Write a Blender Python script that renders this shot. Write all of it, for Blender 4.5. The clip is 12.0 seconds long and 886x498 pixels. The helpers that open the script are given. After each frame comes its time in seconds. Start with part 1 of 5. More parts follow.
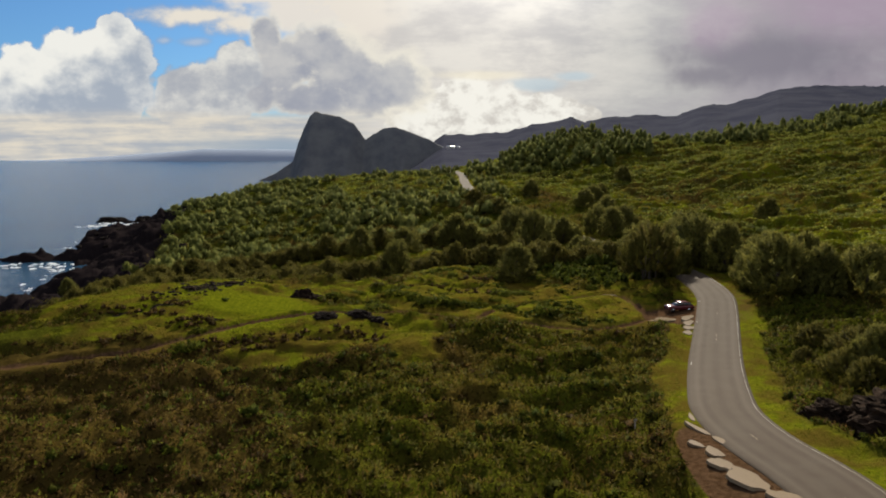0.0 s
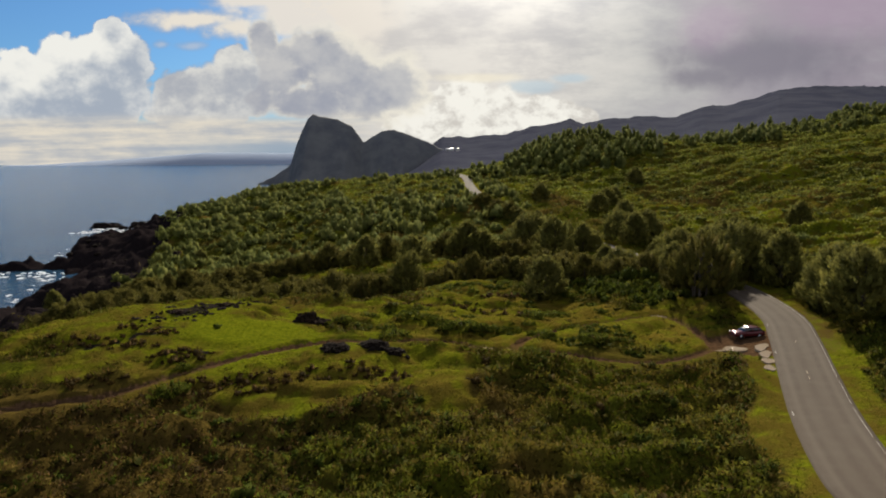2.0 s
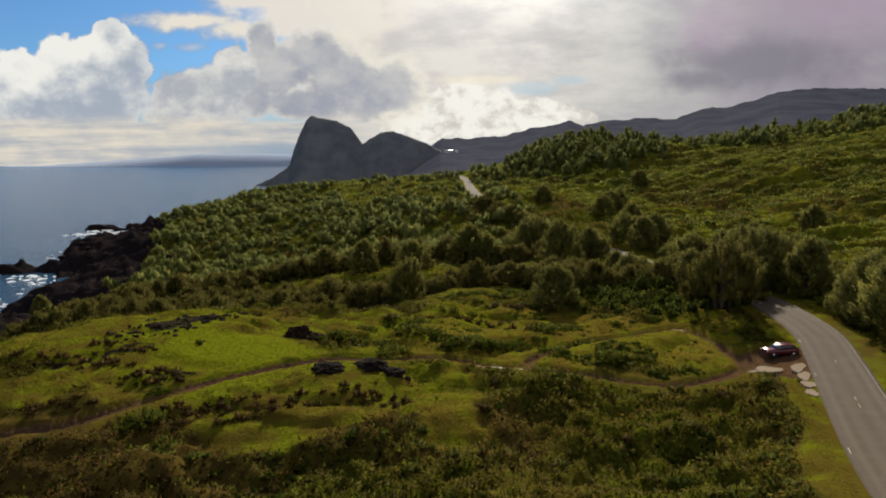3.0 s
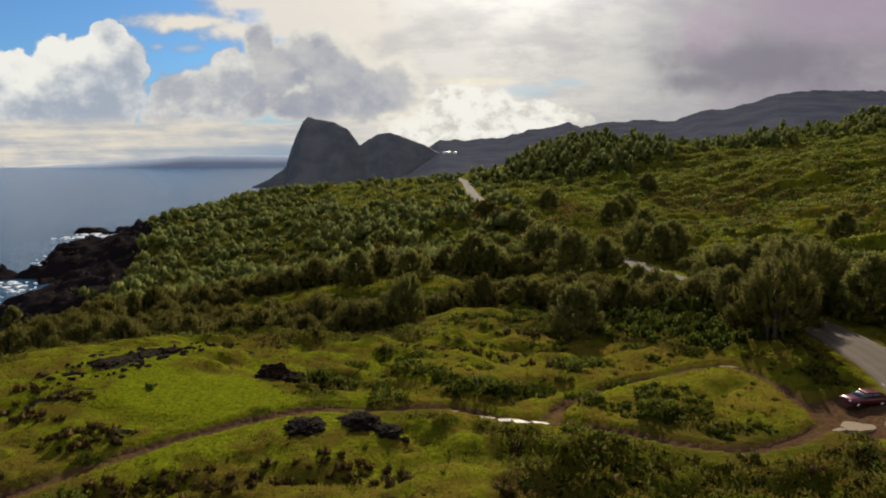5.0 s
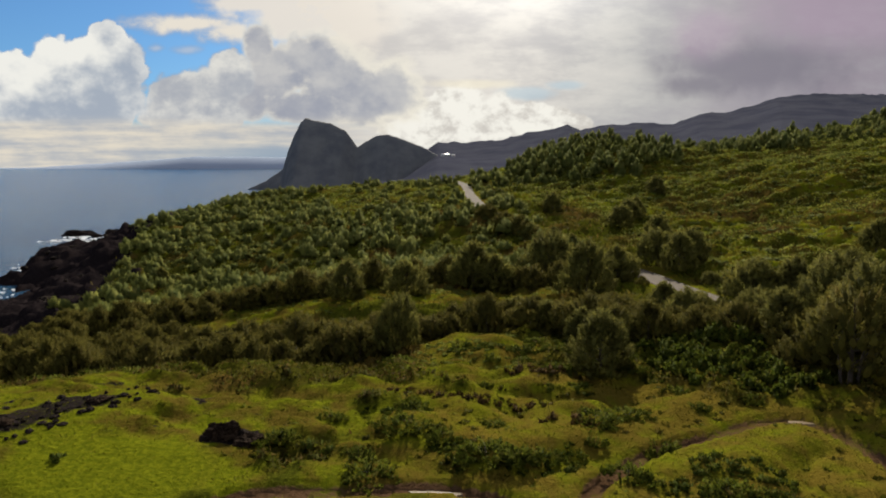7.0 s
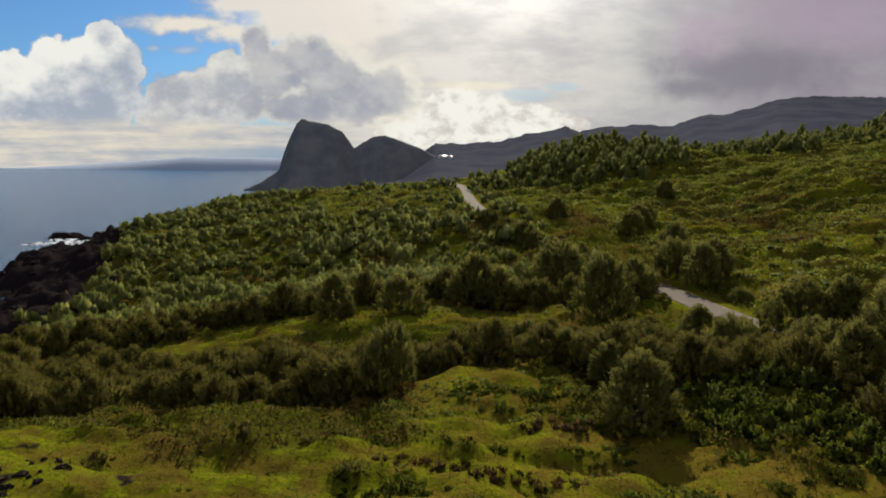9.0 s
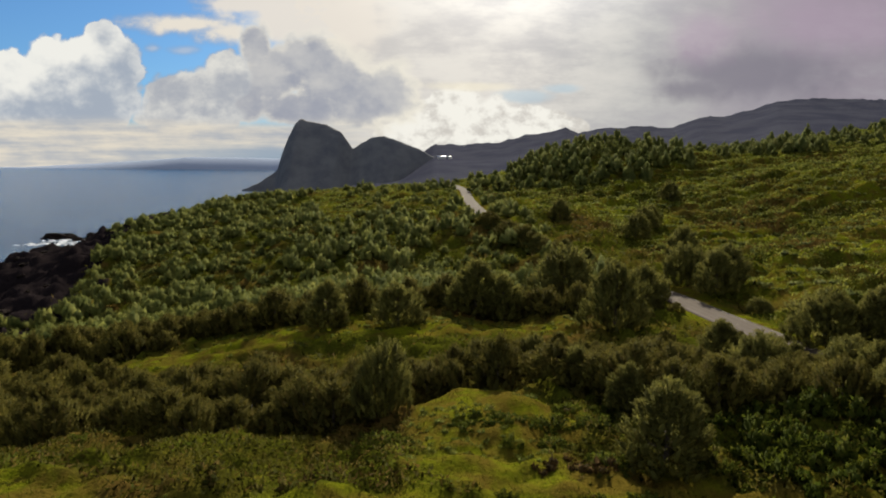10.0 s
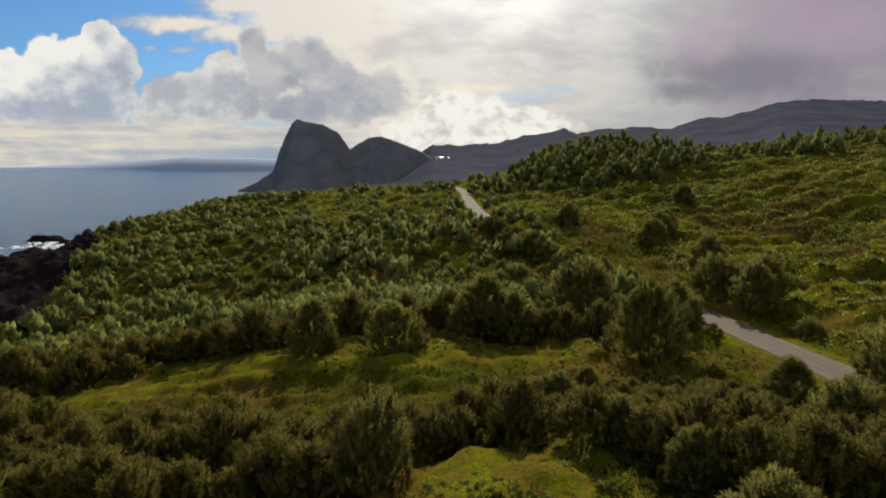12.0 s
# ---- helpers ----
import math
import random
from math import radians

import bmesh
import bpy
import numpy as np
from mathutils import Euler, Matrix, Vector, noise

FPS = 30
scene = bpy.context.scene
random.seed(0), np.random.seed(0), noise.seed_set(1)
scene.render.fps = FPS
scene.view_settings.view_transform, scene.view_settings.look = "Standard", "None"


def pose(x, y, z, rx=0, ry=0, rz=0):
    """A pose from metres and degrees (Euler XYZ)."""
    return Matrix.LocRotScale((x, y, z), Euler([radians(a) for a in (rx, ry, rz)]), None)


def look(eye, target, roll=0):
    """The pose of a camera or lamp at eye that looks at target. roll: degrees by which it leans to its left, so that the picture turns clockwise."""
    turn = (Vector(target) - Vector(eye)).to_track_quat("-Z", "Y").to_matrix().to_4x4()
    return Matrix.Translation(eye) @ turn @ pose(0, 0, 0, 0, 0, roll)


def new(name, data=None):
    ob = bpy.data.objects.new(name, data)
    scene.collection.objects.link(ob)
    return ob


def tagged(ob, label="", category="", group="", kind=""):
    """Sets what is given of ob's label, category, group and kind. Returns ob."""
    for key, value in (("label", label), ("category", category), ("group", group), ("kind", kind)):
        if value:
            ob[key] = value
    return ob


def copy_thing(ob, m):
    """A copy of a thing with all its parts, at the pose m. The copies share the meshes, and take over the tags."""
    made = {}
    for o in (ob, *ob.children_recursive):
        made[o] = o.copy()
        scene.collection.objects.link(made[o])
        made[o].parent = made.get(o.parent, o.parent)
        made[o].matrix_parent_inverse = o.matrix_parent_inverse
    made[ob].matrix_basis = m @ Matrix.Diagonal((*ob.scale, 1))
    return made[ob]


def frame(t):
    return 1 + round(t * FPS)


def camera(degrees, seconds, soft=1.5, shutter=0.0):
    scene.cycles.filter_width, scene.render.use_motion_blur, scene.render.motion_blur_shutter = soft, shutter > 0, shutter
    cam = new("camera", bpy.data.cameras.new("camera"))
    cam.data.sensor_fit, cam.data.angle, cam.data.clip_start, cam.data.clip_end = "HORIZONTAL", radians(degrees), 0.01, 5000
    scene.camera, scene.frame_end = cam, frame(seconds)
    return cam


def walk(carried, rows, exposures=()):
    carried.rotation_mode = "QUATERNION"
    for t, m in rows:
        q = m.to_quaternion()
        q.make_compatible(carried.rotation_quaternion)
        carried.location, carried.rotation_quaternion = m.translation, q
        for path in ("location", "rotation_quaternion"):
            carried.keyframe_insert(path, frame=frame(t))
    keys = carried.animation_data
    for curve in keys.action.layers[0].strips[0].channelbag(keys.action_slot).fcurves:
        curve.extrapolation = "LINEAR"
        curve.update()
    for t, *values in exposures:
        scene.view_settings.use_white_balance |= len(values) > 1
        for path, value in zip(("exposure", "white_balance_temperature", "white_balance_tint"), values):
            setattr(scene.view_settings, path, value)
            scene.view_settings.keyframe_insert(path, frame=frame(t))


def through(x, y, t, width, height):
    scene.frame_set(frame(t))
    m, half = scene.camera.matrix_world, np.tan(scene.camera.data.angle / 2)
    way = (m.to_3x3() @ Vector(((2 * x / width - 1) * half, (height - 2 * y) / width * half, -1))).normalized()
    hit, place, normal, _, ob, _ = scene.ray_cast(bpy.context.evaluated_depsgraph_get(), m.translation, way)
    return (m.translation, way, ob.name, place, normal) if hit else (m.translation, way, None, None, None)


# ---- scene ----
cam = camera(69.6, 12.0, 1.9)
PATH = [
    (0, (4.302, 2.012, 23.326), (4.275, 3.992, 23.048), -0.1),
    (0.5, (2.856, 5.635, 23.322), (2.83, 7.616, 23.047), -0.2),
    (1, (1.693, 9.182, 23.415), (1.668, 11.164, 23.142), -0.3),
    (1.5, (0.741, 12.901, 23.442), (0.718, 14.882, 23.17), -0.4),
    (2, (0.037, 16.603, 23.382), (0.016, 18.584, 23.112), -0.4),
    (2.5, (-0.411, 20.401, 23.299), (-0.43, 22.383, 23.032), -0.4),
    (3, (-0.695, 24.21, 23.308), (-0.712, 26.192, 23.043), -0.3),
    (5, (-1.695, 39.377, 23.599), (-1.704, 41.36, 23.339), -0.2),
    (5.5, (-1.779, 43.417, 23.622), (-1.787, 45.4, 23.364), -0.2),
    (6, (-1.85, 47.436, 23.618), (-1.856, 49.42, 23.361), -0.1),
    (6.5, (-1.832, 51.44, 23.61), (-1.837, 53.424, 23.355), -0.1),
    (7, (-1.818, 55.444, 23.677), (-1.821, 57.428, 23.424), 0.0),
    (9, (-2.223, 71.086, 24.087), (-2.217, 73.071, 23.838), 0.2),
    (9.5, (-2.289, 75.113, 24.146), (-2.281, 77.097, 23.898), 0.3),
    (10, (-2.368, 79.22, 24.174), (-2.358, 81.205, 23.928), 0.4),
    (10.5, (-2.492, 83.434, 24.207), (-2.48, 85.418, 23.961), 0.4),
    (11, (-2.713, 87.552, 24.234), (-2.699, 89.537, 23.989), 0.4),
    (11.5, (-2.966, 91.661, 24.268), (-2.95, 93.646, 24.024), 0.5),
    (12, (-3.318, 95.689, 24.354), (-3.3, 97.674, 24.11), 0.5),
]
walk(cam, [(t, look(eye, ahead, roll)) for t, eye, ahead, roll in PATH], ((0, 0.5), (12, 0.5)))

# ---- world, sun and exposure ----
SUN_TURN, SUN_HEIGHT = 8.0, 32.0


def lin(r, g, b):
    """A linear colour from display values 0 to 255."""
    return tuple(((c / 255 + 0.055) / 1.055) ** 2.4 if c > 10 else c / 3294.6 for c in (r, g, b)) + (1.0,)


def sky_at(px, py):
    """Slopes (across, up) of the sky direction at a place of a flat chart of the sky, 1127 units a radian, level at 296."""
    a, b, p = (px - 784) / 1127, (441 - py) / 1127, radians(7.33)
    ahead = math.cos(p) + b * math.sin(p)
    return a / ahead, (b * math.cos(p) - math.sin(p)) / ahead


world = bpy.data.worlds.new("sky")
scene.world = world
world.use_nodes = True
wt = world.node_tree
wt.nodes.clear()


def wnode(kind, **values):
    n = wt.nodes.new(kind)
    for k, v in values.items():
        n.inputs[k].default_value = v
    return n


def calc(op, a, b=0.0, c=0.0, clamp=False):
    n = wt.nodes.new("ShaderNodeMath")
    n.operation, n.use_clamp = op, clamp
    for i, v in enumerate((a, b, c)):
        if isinstance(v, (int, float)):
            n.inputs[i].default_value = v
        else:
            wt.links.new(v, n.inputs[i])
    return n.outputs[0]


def ramp_up(v, a, b):
    n = wt.nodes.new("ShaderNodeMapRange")
    n.interpolation_type = "SMOOTHSTEP"
    wt.links.new(v, n.inputs[0])
    n.inputs[1].default_value, n.inputs[2].default_value = a, b
    return n.outputs[0]


def tint(fac, a, b):
    n = wt.nodes.new("ShaderNodeMix")
    n.data_type = "RGBA"
    for i, v in ((0, fac), (6, a), (7, b)):
        if isinstance(v, (tuple, float)):
            n.inputs[i].default_value = v
        else:
            wt.links.new(v, n.inputs[i])
    return n.outputs[2]


def build_sky():
    coord = wt.nodes.new("ShaderNodeTexCoord").outputs["Generated"]
    sep = wt.nodes.new("ShaderNodeSeparateXYZ")
    wt.links.new(coord, sep.inputs[0])
    x, y, z = sep.outputs
    ahead = calc("MAXIMUM", y, 0.12)
    u, v = calc("DIVIDE", x, ahead), calc("DIVIDE", z, ahead)

    def cloud_noise(su, sv, seed, detail, rough=0.55):
        c = wt.nodes.new("ShaderNodeCombineXYZ")
        wt.links.new(calc("MULTIPLY", u, su), c.inputs[0])
        wt.links.new(calc("MULTIPLY", v, sv), c.inputs[1])
        wt.links.new(calc("ADD", y, seed), c.inputs[2])
        n = wnode("ShaderNodeTexNoise", Scale=1.0, Detail=detail, Roughness=rough)
        wt.links.new(c.outputs[0], n.inputs["Vector"])
        return n.outputs[0]

    big = cloud_noise(7, 9, 3.1, 4)
    mid = cloud_noise(17, 22, 7.7, 6)
    fine = cloud_noise(40, 48, 1.3, 9, 0.62)
    streak = cloud_noise(6, 70, 5.2, 7, 0.6)
    wisp = cloud_noise(9, 26, 9.4, 8, 0.62)

    def puffs(scale, seed):
        c = wt.nodes.new("ShaderNodeCombineXYZ")
        wt.links.new(calc("MULTIPLY_ADD", mid, 0.05, u), c.inputs[0])
        wt.links.new(calc("MULTIPLY_ADD", fine, 0.03, v), c.inputs[1])
        c.inputs[2].default_value = seed
        n = wt.nodes.new("ShaderNodeTexVoronoi")
        n.feature = "SMOOTH_F1"
        n.inputs["Scale"].default_value, n.inputs["Smoothness"].default_value = scale, 0.35
        wt.links.new(c.outputs[0], n.inputs["Vector"])
        return n.outputs["Distance"]

    heads, curls = puffs(22, 0.3), puffs(52, 0.7)
    rough = calc("ADD", calc("MULTIPLY", calc("SUBTRACT", mid, 0.5), 1.0), calc("MULTIPLY", calc("SUBTRACT", fine, 0.5), 0.5))
    rough = calc("ADD", rough, calc("ADD", calc("MULTIPLY", calc("SUBTRACT", heads, 0.4), 0.55), calc("MULTIPLY", calc("SUBTRACT", curls, 0.4), 0.35)))

    def away(cx, cy, rx, ry):
        a, b = sky_at(cx, cy)
        du = calc("DIVIDE", calc("SUBTRACT", u, a), rx / 1127)
        dv = calc("DIVIDE", calc("SUBTRACT", v, b), ry / 1127)
        return calc("SQRT", calc("ADD", calc("MULTIPLY", du, du), calc("MULTIPLY", dv, dv)))

    def heap(blobs, k=1.0):
        """How far outside a heap of puffs, 0 in the middle and 1 at the rim, roughened."""
        d = away(*blobs[0])
        for b in blobs[1:]:
            d = calc("SMOOTH_MIN", d, away(*b), 0.25)
        return calc("ADD", d, calc("MULTIPLY", rough, k))

    sky = wt.nodes.new("ShaderNodeTexSky")
    sky.sky_type, sky.sun_disc = "NISHITA", False
    sky.sun_elevation, sky.sun_rotation = radians(SUN_HEIGHT), radians(SUN_TURN)
    sky.air_density, sky.dust_density, sky.ozone_density = 1.0, 0.6, 3.0
    # broken cloud all round
    around = wnode("ShaderNodeTexNoise", Scale=3.0, Detail=7.0, Roughness=0.6)
    wt.links.new(coord, around.inputs["Vector"])
    cover = ramp_up(around.outputs[0], 0.30, 0.5)
    front = ramp_up(y, 0.1, 0.35)
    cover = calc("MULTIPLY", cover, calc("SUBTRACT", 1.0, front))
    col = tint(ramp_up(around.outputs[0], 0.35, 0.65), lin(222, 222, 228), lin(150, 154, 166))

    def lay(mask, colour):
        nonlocal cover, col
        mask = calc("MULTIPLY", mask, front)
        col = tint(mask, col, colour)
        cover = calc("MAXIMUM", cover, mask)

    def right_of(px, wide):
        return ramp_up(u, (px - wide - 784) / 1127, (px + wide - 784) / 1127)

    def above(py, wide):
        return ramp_up(v, sky_at(784, py + wide)[1], sky_at(784, py - wide)[1])

    # overcast sheet: bright over the middle, darker and purple away from the sun
    veil = calc("ADD", u, calc("MULTIPLY", calc("SUBTRACT", wisp, 0.5), 0.28))
    sheet = tint(ramp_up(veil, 0.05, 0.36), lin(238, 233, 224), lin(200, 199, 196))
    sheet = tint(ramp_up(calc("ADD", veil, calc("MULTIPLY", big, 0.1)), 0.30, 0.62), sheet, lin(160, 152, 162))
    sheet = tint(calc("MULTIPLY", ramp_up(calc("ADD", wisp, calc("MULTIPLY", big, 0.5)), 0.62, 0.95), 0.45), sheet, lin(178, 176, 180))
    lay(calc("MULTIPLY", ramp_up(calc("ADD", veil, calc("MULTIPLY", rough, 0.12)), -0.27, -0.16), 1.0), sheet)
    # long bright wisp over the blue
    d = calc("ADD", heap(((330, 40, 130, 20), (420, 55, 90, 26), (470, 20, 120, 40)), 0.9), 0.0)
    lay(calc("MULTIPLY", ramp_up(calc("ADD", d, calc("MULTIPLY", calc("SUBTRACT", wisp, 0.5), 1.2)), 1.25, 0.3), 0.95), lin(250, 240, 222))
    d = heap(((520, 22, 110, 62), (600, 40, 90, 70), (440, 4, 90, 24)), 0.5)
    lay(calc("MULTIPLY", ramp_up(calc("ADD", d, calc("MULTIPLY", calc("SUBTRACT", wisp, 0.5), 0.9)), 1.3, 0.6), 0.96), lin(242, 234, 222))
    d = heap(((330, 88, 32, 9), (275, 84, 16, 7)), 0.9)
    lay(calc("MULTIPLY", ramp_up(calc("ADD", d, calc("MULTIPLY", calc("SUBTRACT", wisp, 0.5), 1.5)), 1.4, 0.2), 0.6), lin(225, 228, 232))
    # dark bands at the right
    d = heap(((1330, 120, 190, 60), (1240, 150, 90, 28)), 0.6)
    lay(calc("MULTIPLY", ramp_up(d, 1.25, 0.3), 0.75), lin(132, 128, 140))
    d = heap(((1480, 25, 190, 60), (1250, 60, 70, 50)), 0.5)
    lay(calc("MULTIPLY", ramp_up(d, 1.3, 0.3), 0.45), lin(188, 165, 186))
    # bright clouds low over the hills, with a little blue
    d = heap(((930, 165, 60, 14), (1000, 150, 40, 10)), 0.5)
    lay(calc("MULTIPLY", ramp_up(d, 1.2, 0.4), 0.6), lin(190, 212, 224))
    d = heap(((800, 205, 70, 60), (870, 208, 55, 46), (950, 215, 60, 32), (1005, 225, 40, 25), (720, 235, 60, 40)), 0.75)
    lay(ramp_up(d, 1.1, 0.9), tint(ramp_up(calc("ADD", fine, calc("MULTIPLY", mid, 0.9)), 0.72, 1.02), lin(216, 211, 203), lin(255, 252, 242)))
    d = heap(((830, 148, 90, 9),), 0.6)
    lay(calc("MULTIPLY", ramp_up(d, 1.3, 0.3), 0.7), lin(252, 243, 220))
    # grey heap in the middle with a tower
    d = heap(((455, 75, 34, 50), (480, 135, 60, 60), (590, 140, 90, 62), (680, 165, 72, 60), (640, 195, 60, 32), (440, 185, 55, 40), (550, 105, 90, 50), (540, 190, 120, 36)), 0.55)
    lay(ramp_up(calc("SUBTRACT", d, calc("MULTIPLY", right_of(600, 120), 0.12)), 1.12, 0.72), tint(ramp_up(calc("ADD", d, calc("MULTIPLY", fine, 0.3)), 0.7, 1.2), tint(ramp_up(calc("ADD", calc("ADD", mid, calc("MULTIPLY", big, 0.7)), calc("MULTIPLY", fine, 0.22)), 0.72, 1.2), lin(166, 170, 182), lin(206, 205, 204)), lin(248, 242, 226)))
    # white heaps at the left, shaded inside
    d = heap(((350, 175, 62, 62), (405, 130, 42, 45), (300, 190, 50, 55), (330, 210, 120, 34)), 0.6)
    lay(ramp_up(d, 1.1, 0.9), tint(ramp_up(calc("ADD", mid, calc("MULTIPLY", fine, 0.4)), 0.5, 0.95), lin(180, 184, 192), lin(238, 236, 228)))
    d = heap(((188, 66, 34, 30), (130, 112, 90, 52), (215, 115, 42, 62), (30, 135, 70, 50), (60, 200, 130, 60), (190, 180, 80, 70), (95, 100, 40, 30)), 0.7)
    rise_in = ramp_up(v, sky_at(784, 215)[1], sky_at(784, 60)[1])
    inner = ramp_up(calc("ADD", calc("MULTIPLY", rise_in, 0.45), calc("ADD", calc("MULTIPLY", d, 0.25), calc("ADD", calc("ADD", calc("MULTIPLY", fine, 0.35), calc("MULTIPLY", mid, 1.0)), calc("SUBTRACT", calc("MULTIPLY", big, 1.2), calc("MULTIPLY", heads, 0.35))))), 1.12, 1.78)
    lay(ramp_up(d, 1.06, 0.9), tint(inner, lin(172, 182, 196), lin(250, 249, 242)))
    # low banks over the sea
    low = calc("SUBTRACT", 1.0, above(214, 14))
    low = calc("MULTIPLY", low, calc("SUBTRACT", 1.0, right_of(640, 90)))
    bank = tint(ramp_up(calc("ADD", calc("MULTIPLY", streak, 0.55), calc("MULTIPLY", wisp, 0.55)), 0.42, 0.68), lin(186, 190, 196), lin(236, 227, 210))
    bank = tint(calc("MULTIPLY", ramp_up(calc("ADD", v, calc("MULTIPLY", streak, 0.02)), 0.055, 0.03), right_of(330, 170)), bank, lin(160, 176, 192))
    lay(low, bank)

    # the glare round the sun, thinning outwards through the veil
    aim = wt.nodes.new("ShaderNodeVectorMath")
    aim.operation = "DOT_PRODUCT"
    turn, rise = radians(SUN_TURN), radians(SUN_HEIGHT)
    wt.links.new(coord, aim.inputs[0])
    aim.inputs[1].default_value = (math.sin(turn) * math.cos(rise), math.cos(turn) * math.cos(rise), math.sin(rise))
    near = calc("POWER", calc("MAXIMUM", aim.outputs["Value"], 0.0), 60.0)
    glare = calc("ADD", 0.64, calc("MULTIPLY", near, 6.5))
    clouds, blue = wt.nodes.new("ShaderNodeBackground"), wt.nodes.new("ShaderNodeBackground")
    wt.links.new(col, clouds.inputs[0])
    deep = wt.nodes.new("ShaderNodeMix")
    deep.data_type, deep.blend_type = "RGBA", "MULTIPLY"
    deep.inputs[0].default_value, deep.inputs[7].default_value = 1.0, (0.44, 0.74, 1.02, 1.0)
    wt.links.new(sky.outputs[0], deep.inputs[6])
    wt.links.new(deep.outputs[2], blue.inputs[0])
    wt.links.new(glare, clouds.inputs[1])
    blue.inputs[1].default_value = 0.062
    mix, out = wt.nodes.new("ShaderNodeMixShader"), wt.nodes.new("ShaderNodeOutputWorld")
    wt.links.new(cover, mix.inputs[0])
    wt.links.new(blue.outputs[0], mix.inputs[1])
    wt.links.new(clouds.outputs[0], mix.inputs[2])
    wt.links.new(mix.outputs[0], out.inputs[0])


build_sky()

sun = new("sun", bpy.data.lights.new("sun", "SUN"))
sun.data.energy, sun.data.angle, sun.data.color = 5.0, radians(0.6), (1.0, 0.90, 0.72)
turn, rise = radians(SUN_TURN), radians(SUN_HEIGHT)
toward = Vector((math.sin(turn) * math.cos(rise), math.cos(turn) * math.cos(rise), math.sin(rise)))
sun.matrix_world = look(tuple(toward * 100), (0, 0, 0))

# ---- materials ----
class Shade:
    """A small builder of node materials."""

    def __init__(self, name, rough=0.8, metal=0.0, specular=0.3):
        self.mat = bpy.data.materials.new(name)
        self.mat.use_nodes = True
        self.tree = self.mat.node_tree
        self.bsdf = self.tree.nodes["Principled BSDF"]
        self.bsdf.inputs["Roughness"].default_value = rough
        self.bsdf.inputs["Metallic"].default_value = metal
        self.bsdf.inputs["Specular IOR Level"].default_value = specular

    def add(self, kind, **values):
        n = self.tree.nodes.new(kind)
        for k, v in values.items():
            self.set(n.inputs[k], v)
        return n

    def set(self, socket, v):
        if hasattr(v, "is_output"):
            self.tree.links.new(v, socket)
        else:
            socket.default_value = v

    def noise(self, scale, detail=5.0, rough=0.55, stretch=None):
        c = self.add("ShaderNodeTexCoord").outputs["Object"]
        if stretch:
            m = self.add("ShaderNodeMapping", Vector=c)
            m.inputs["Scale"].default_value = stretch
            c = m.outputs[0]
        return self.add("ShaderNodeTexNoise", Vector=c, Scale=scale, Detail=detail, Roughness=rough).outputs[0]

    def mix(self, fac, a, b):
        n = self.add("ShaderNodeMix")
        n.data_type = "RGBA"
        for i, v in ((0, fac), (6, a), (7, b)):
            if isinstance(v, tuple) and len(v) == 3:
                v = (*v, 1.0)
            self.set(n.inputs[i], v)
        return n.outputs[2]

    def steps(self, v, a, b):
        n = self.add("ShaderNodeMapRange")
        n.interpolation_type = "SMOOTHSTEP"
        self.set(n.inputs[0], v)
        n.inputs[1].default_value, n.inputs[2].default_value = a, b
        return n.outputs[0]

    def math(self, op, a, b=0.0):
        n = self.add("ShaderNodeMath")
        n.operation = op
        self.set(n.inputs[0], a)
        self.set(n.inputs[1], b)
        return n.outputs[0]

    def zone(self, name):
        n = self.add("ShaderNodeAttribute")
        n.attribute_name = name
        return n.outputs["Fac"]

    def colour(self, v):
        self.set(self.bsdf.inputs["Base Color"], (*v, 1.0) if isinstance(v, tuple) and len(v) == 3 else v)
        return self

    def bump(self, height, strength=0.5, distance=0.05):
        b = self.add("ShaderNodeBump", Height=height, Strength=strength, Distance=distance)
        self.set(self.bsdf.inputs["Normal"], b.outputs[0])
        return self


def leaf_material(name, dark, light, dry, dryness=0.15, through=0.4):
    s = Shade(name, 0.85, 0.0, 0.05)
    isle = s.add("ShaderNodeNewGeometry").outputs["Random Per Island"]
    whole = s.add("ShaderNodeObjectInfo").outputs["Random"]
    tone = s.steps(s.noise(0.42, 4, 0.6), 0.35, 0.65)
    c = s.mix(s.math("MULTIPLY", isle, s.math("ADD", s.math("MULTIPLY", tone, 0.75), 0.25)), dark, light)
    c = s.mix(s.math("MULTIPLY", whole, 0.45), c, dark)
    c = s.mix(s.math("MULTIPLY", s.zone("tone"), 0.5), c, tuple(k * f for k, f in zip(dark, (0.8, 0.95, 1.0))))
    patch = s.noise(0.05, 3)
    c = s.mix(s.math("MULTIPLY", s.steps(s.math("ADD", isle, patch), 1.15, 1.45), min(1.0, dryness * 3)), c, dry)
    c = s.mix(s.math("MULTIPLY", s.zone("dry"), 0.8), c, s.mix(isle, (0.072, 0.056, 0.008), (0.150, 0.108, 0.02)))
    s.colour(c)
    t = s.add("ShaderNodeBsdfTranslucent", Color=c)
    m = s.add("ShaderNodeMixShader", Fac=through)
    s.tree.links.new(s.bsdf.outputs[0], m.inputs[1])
    s.tree.links.new(t.outputs[0], m.inputs[2])
    s.tree.links.new(m.outputs[0], s.tree.nodes["Material Output"].inputs[0])
    return s.mat


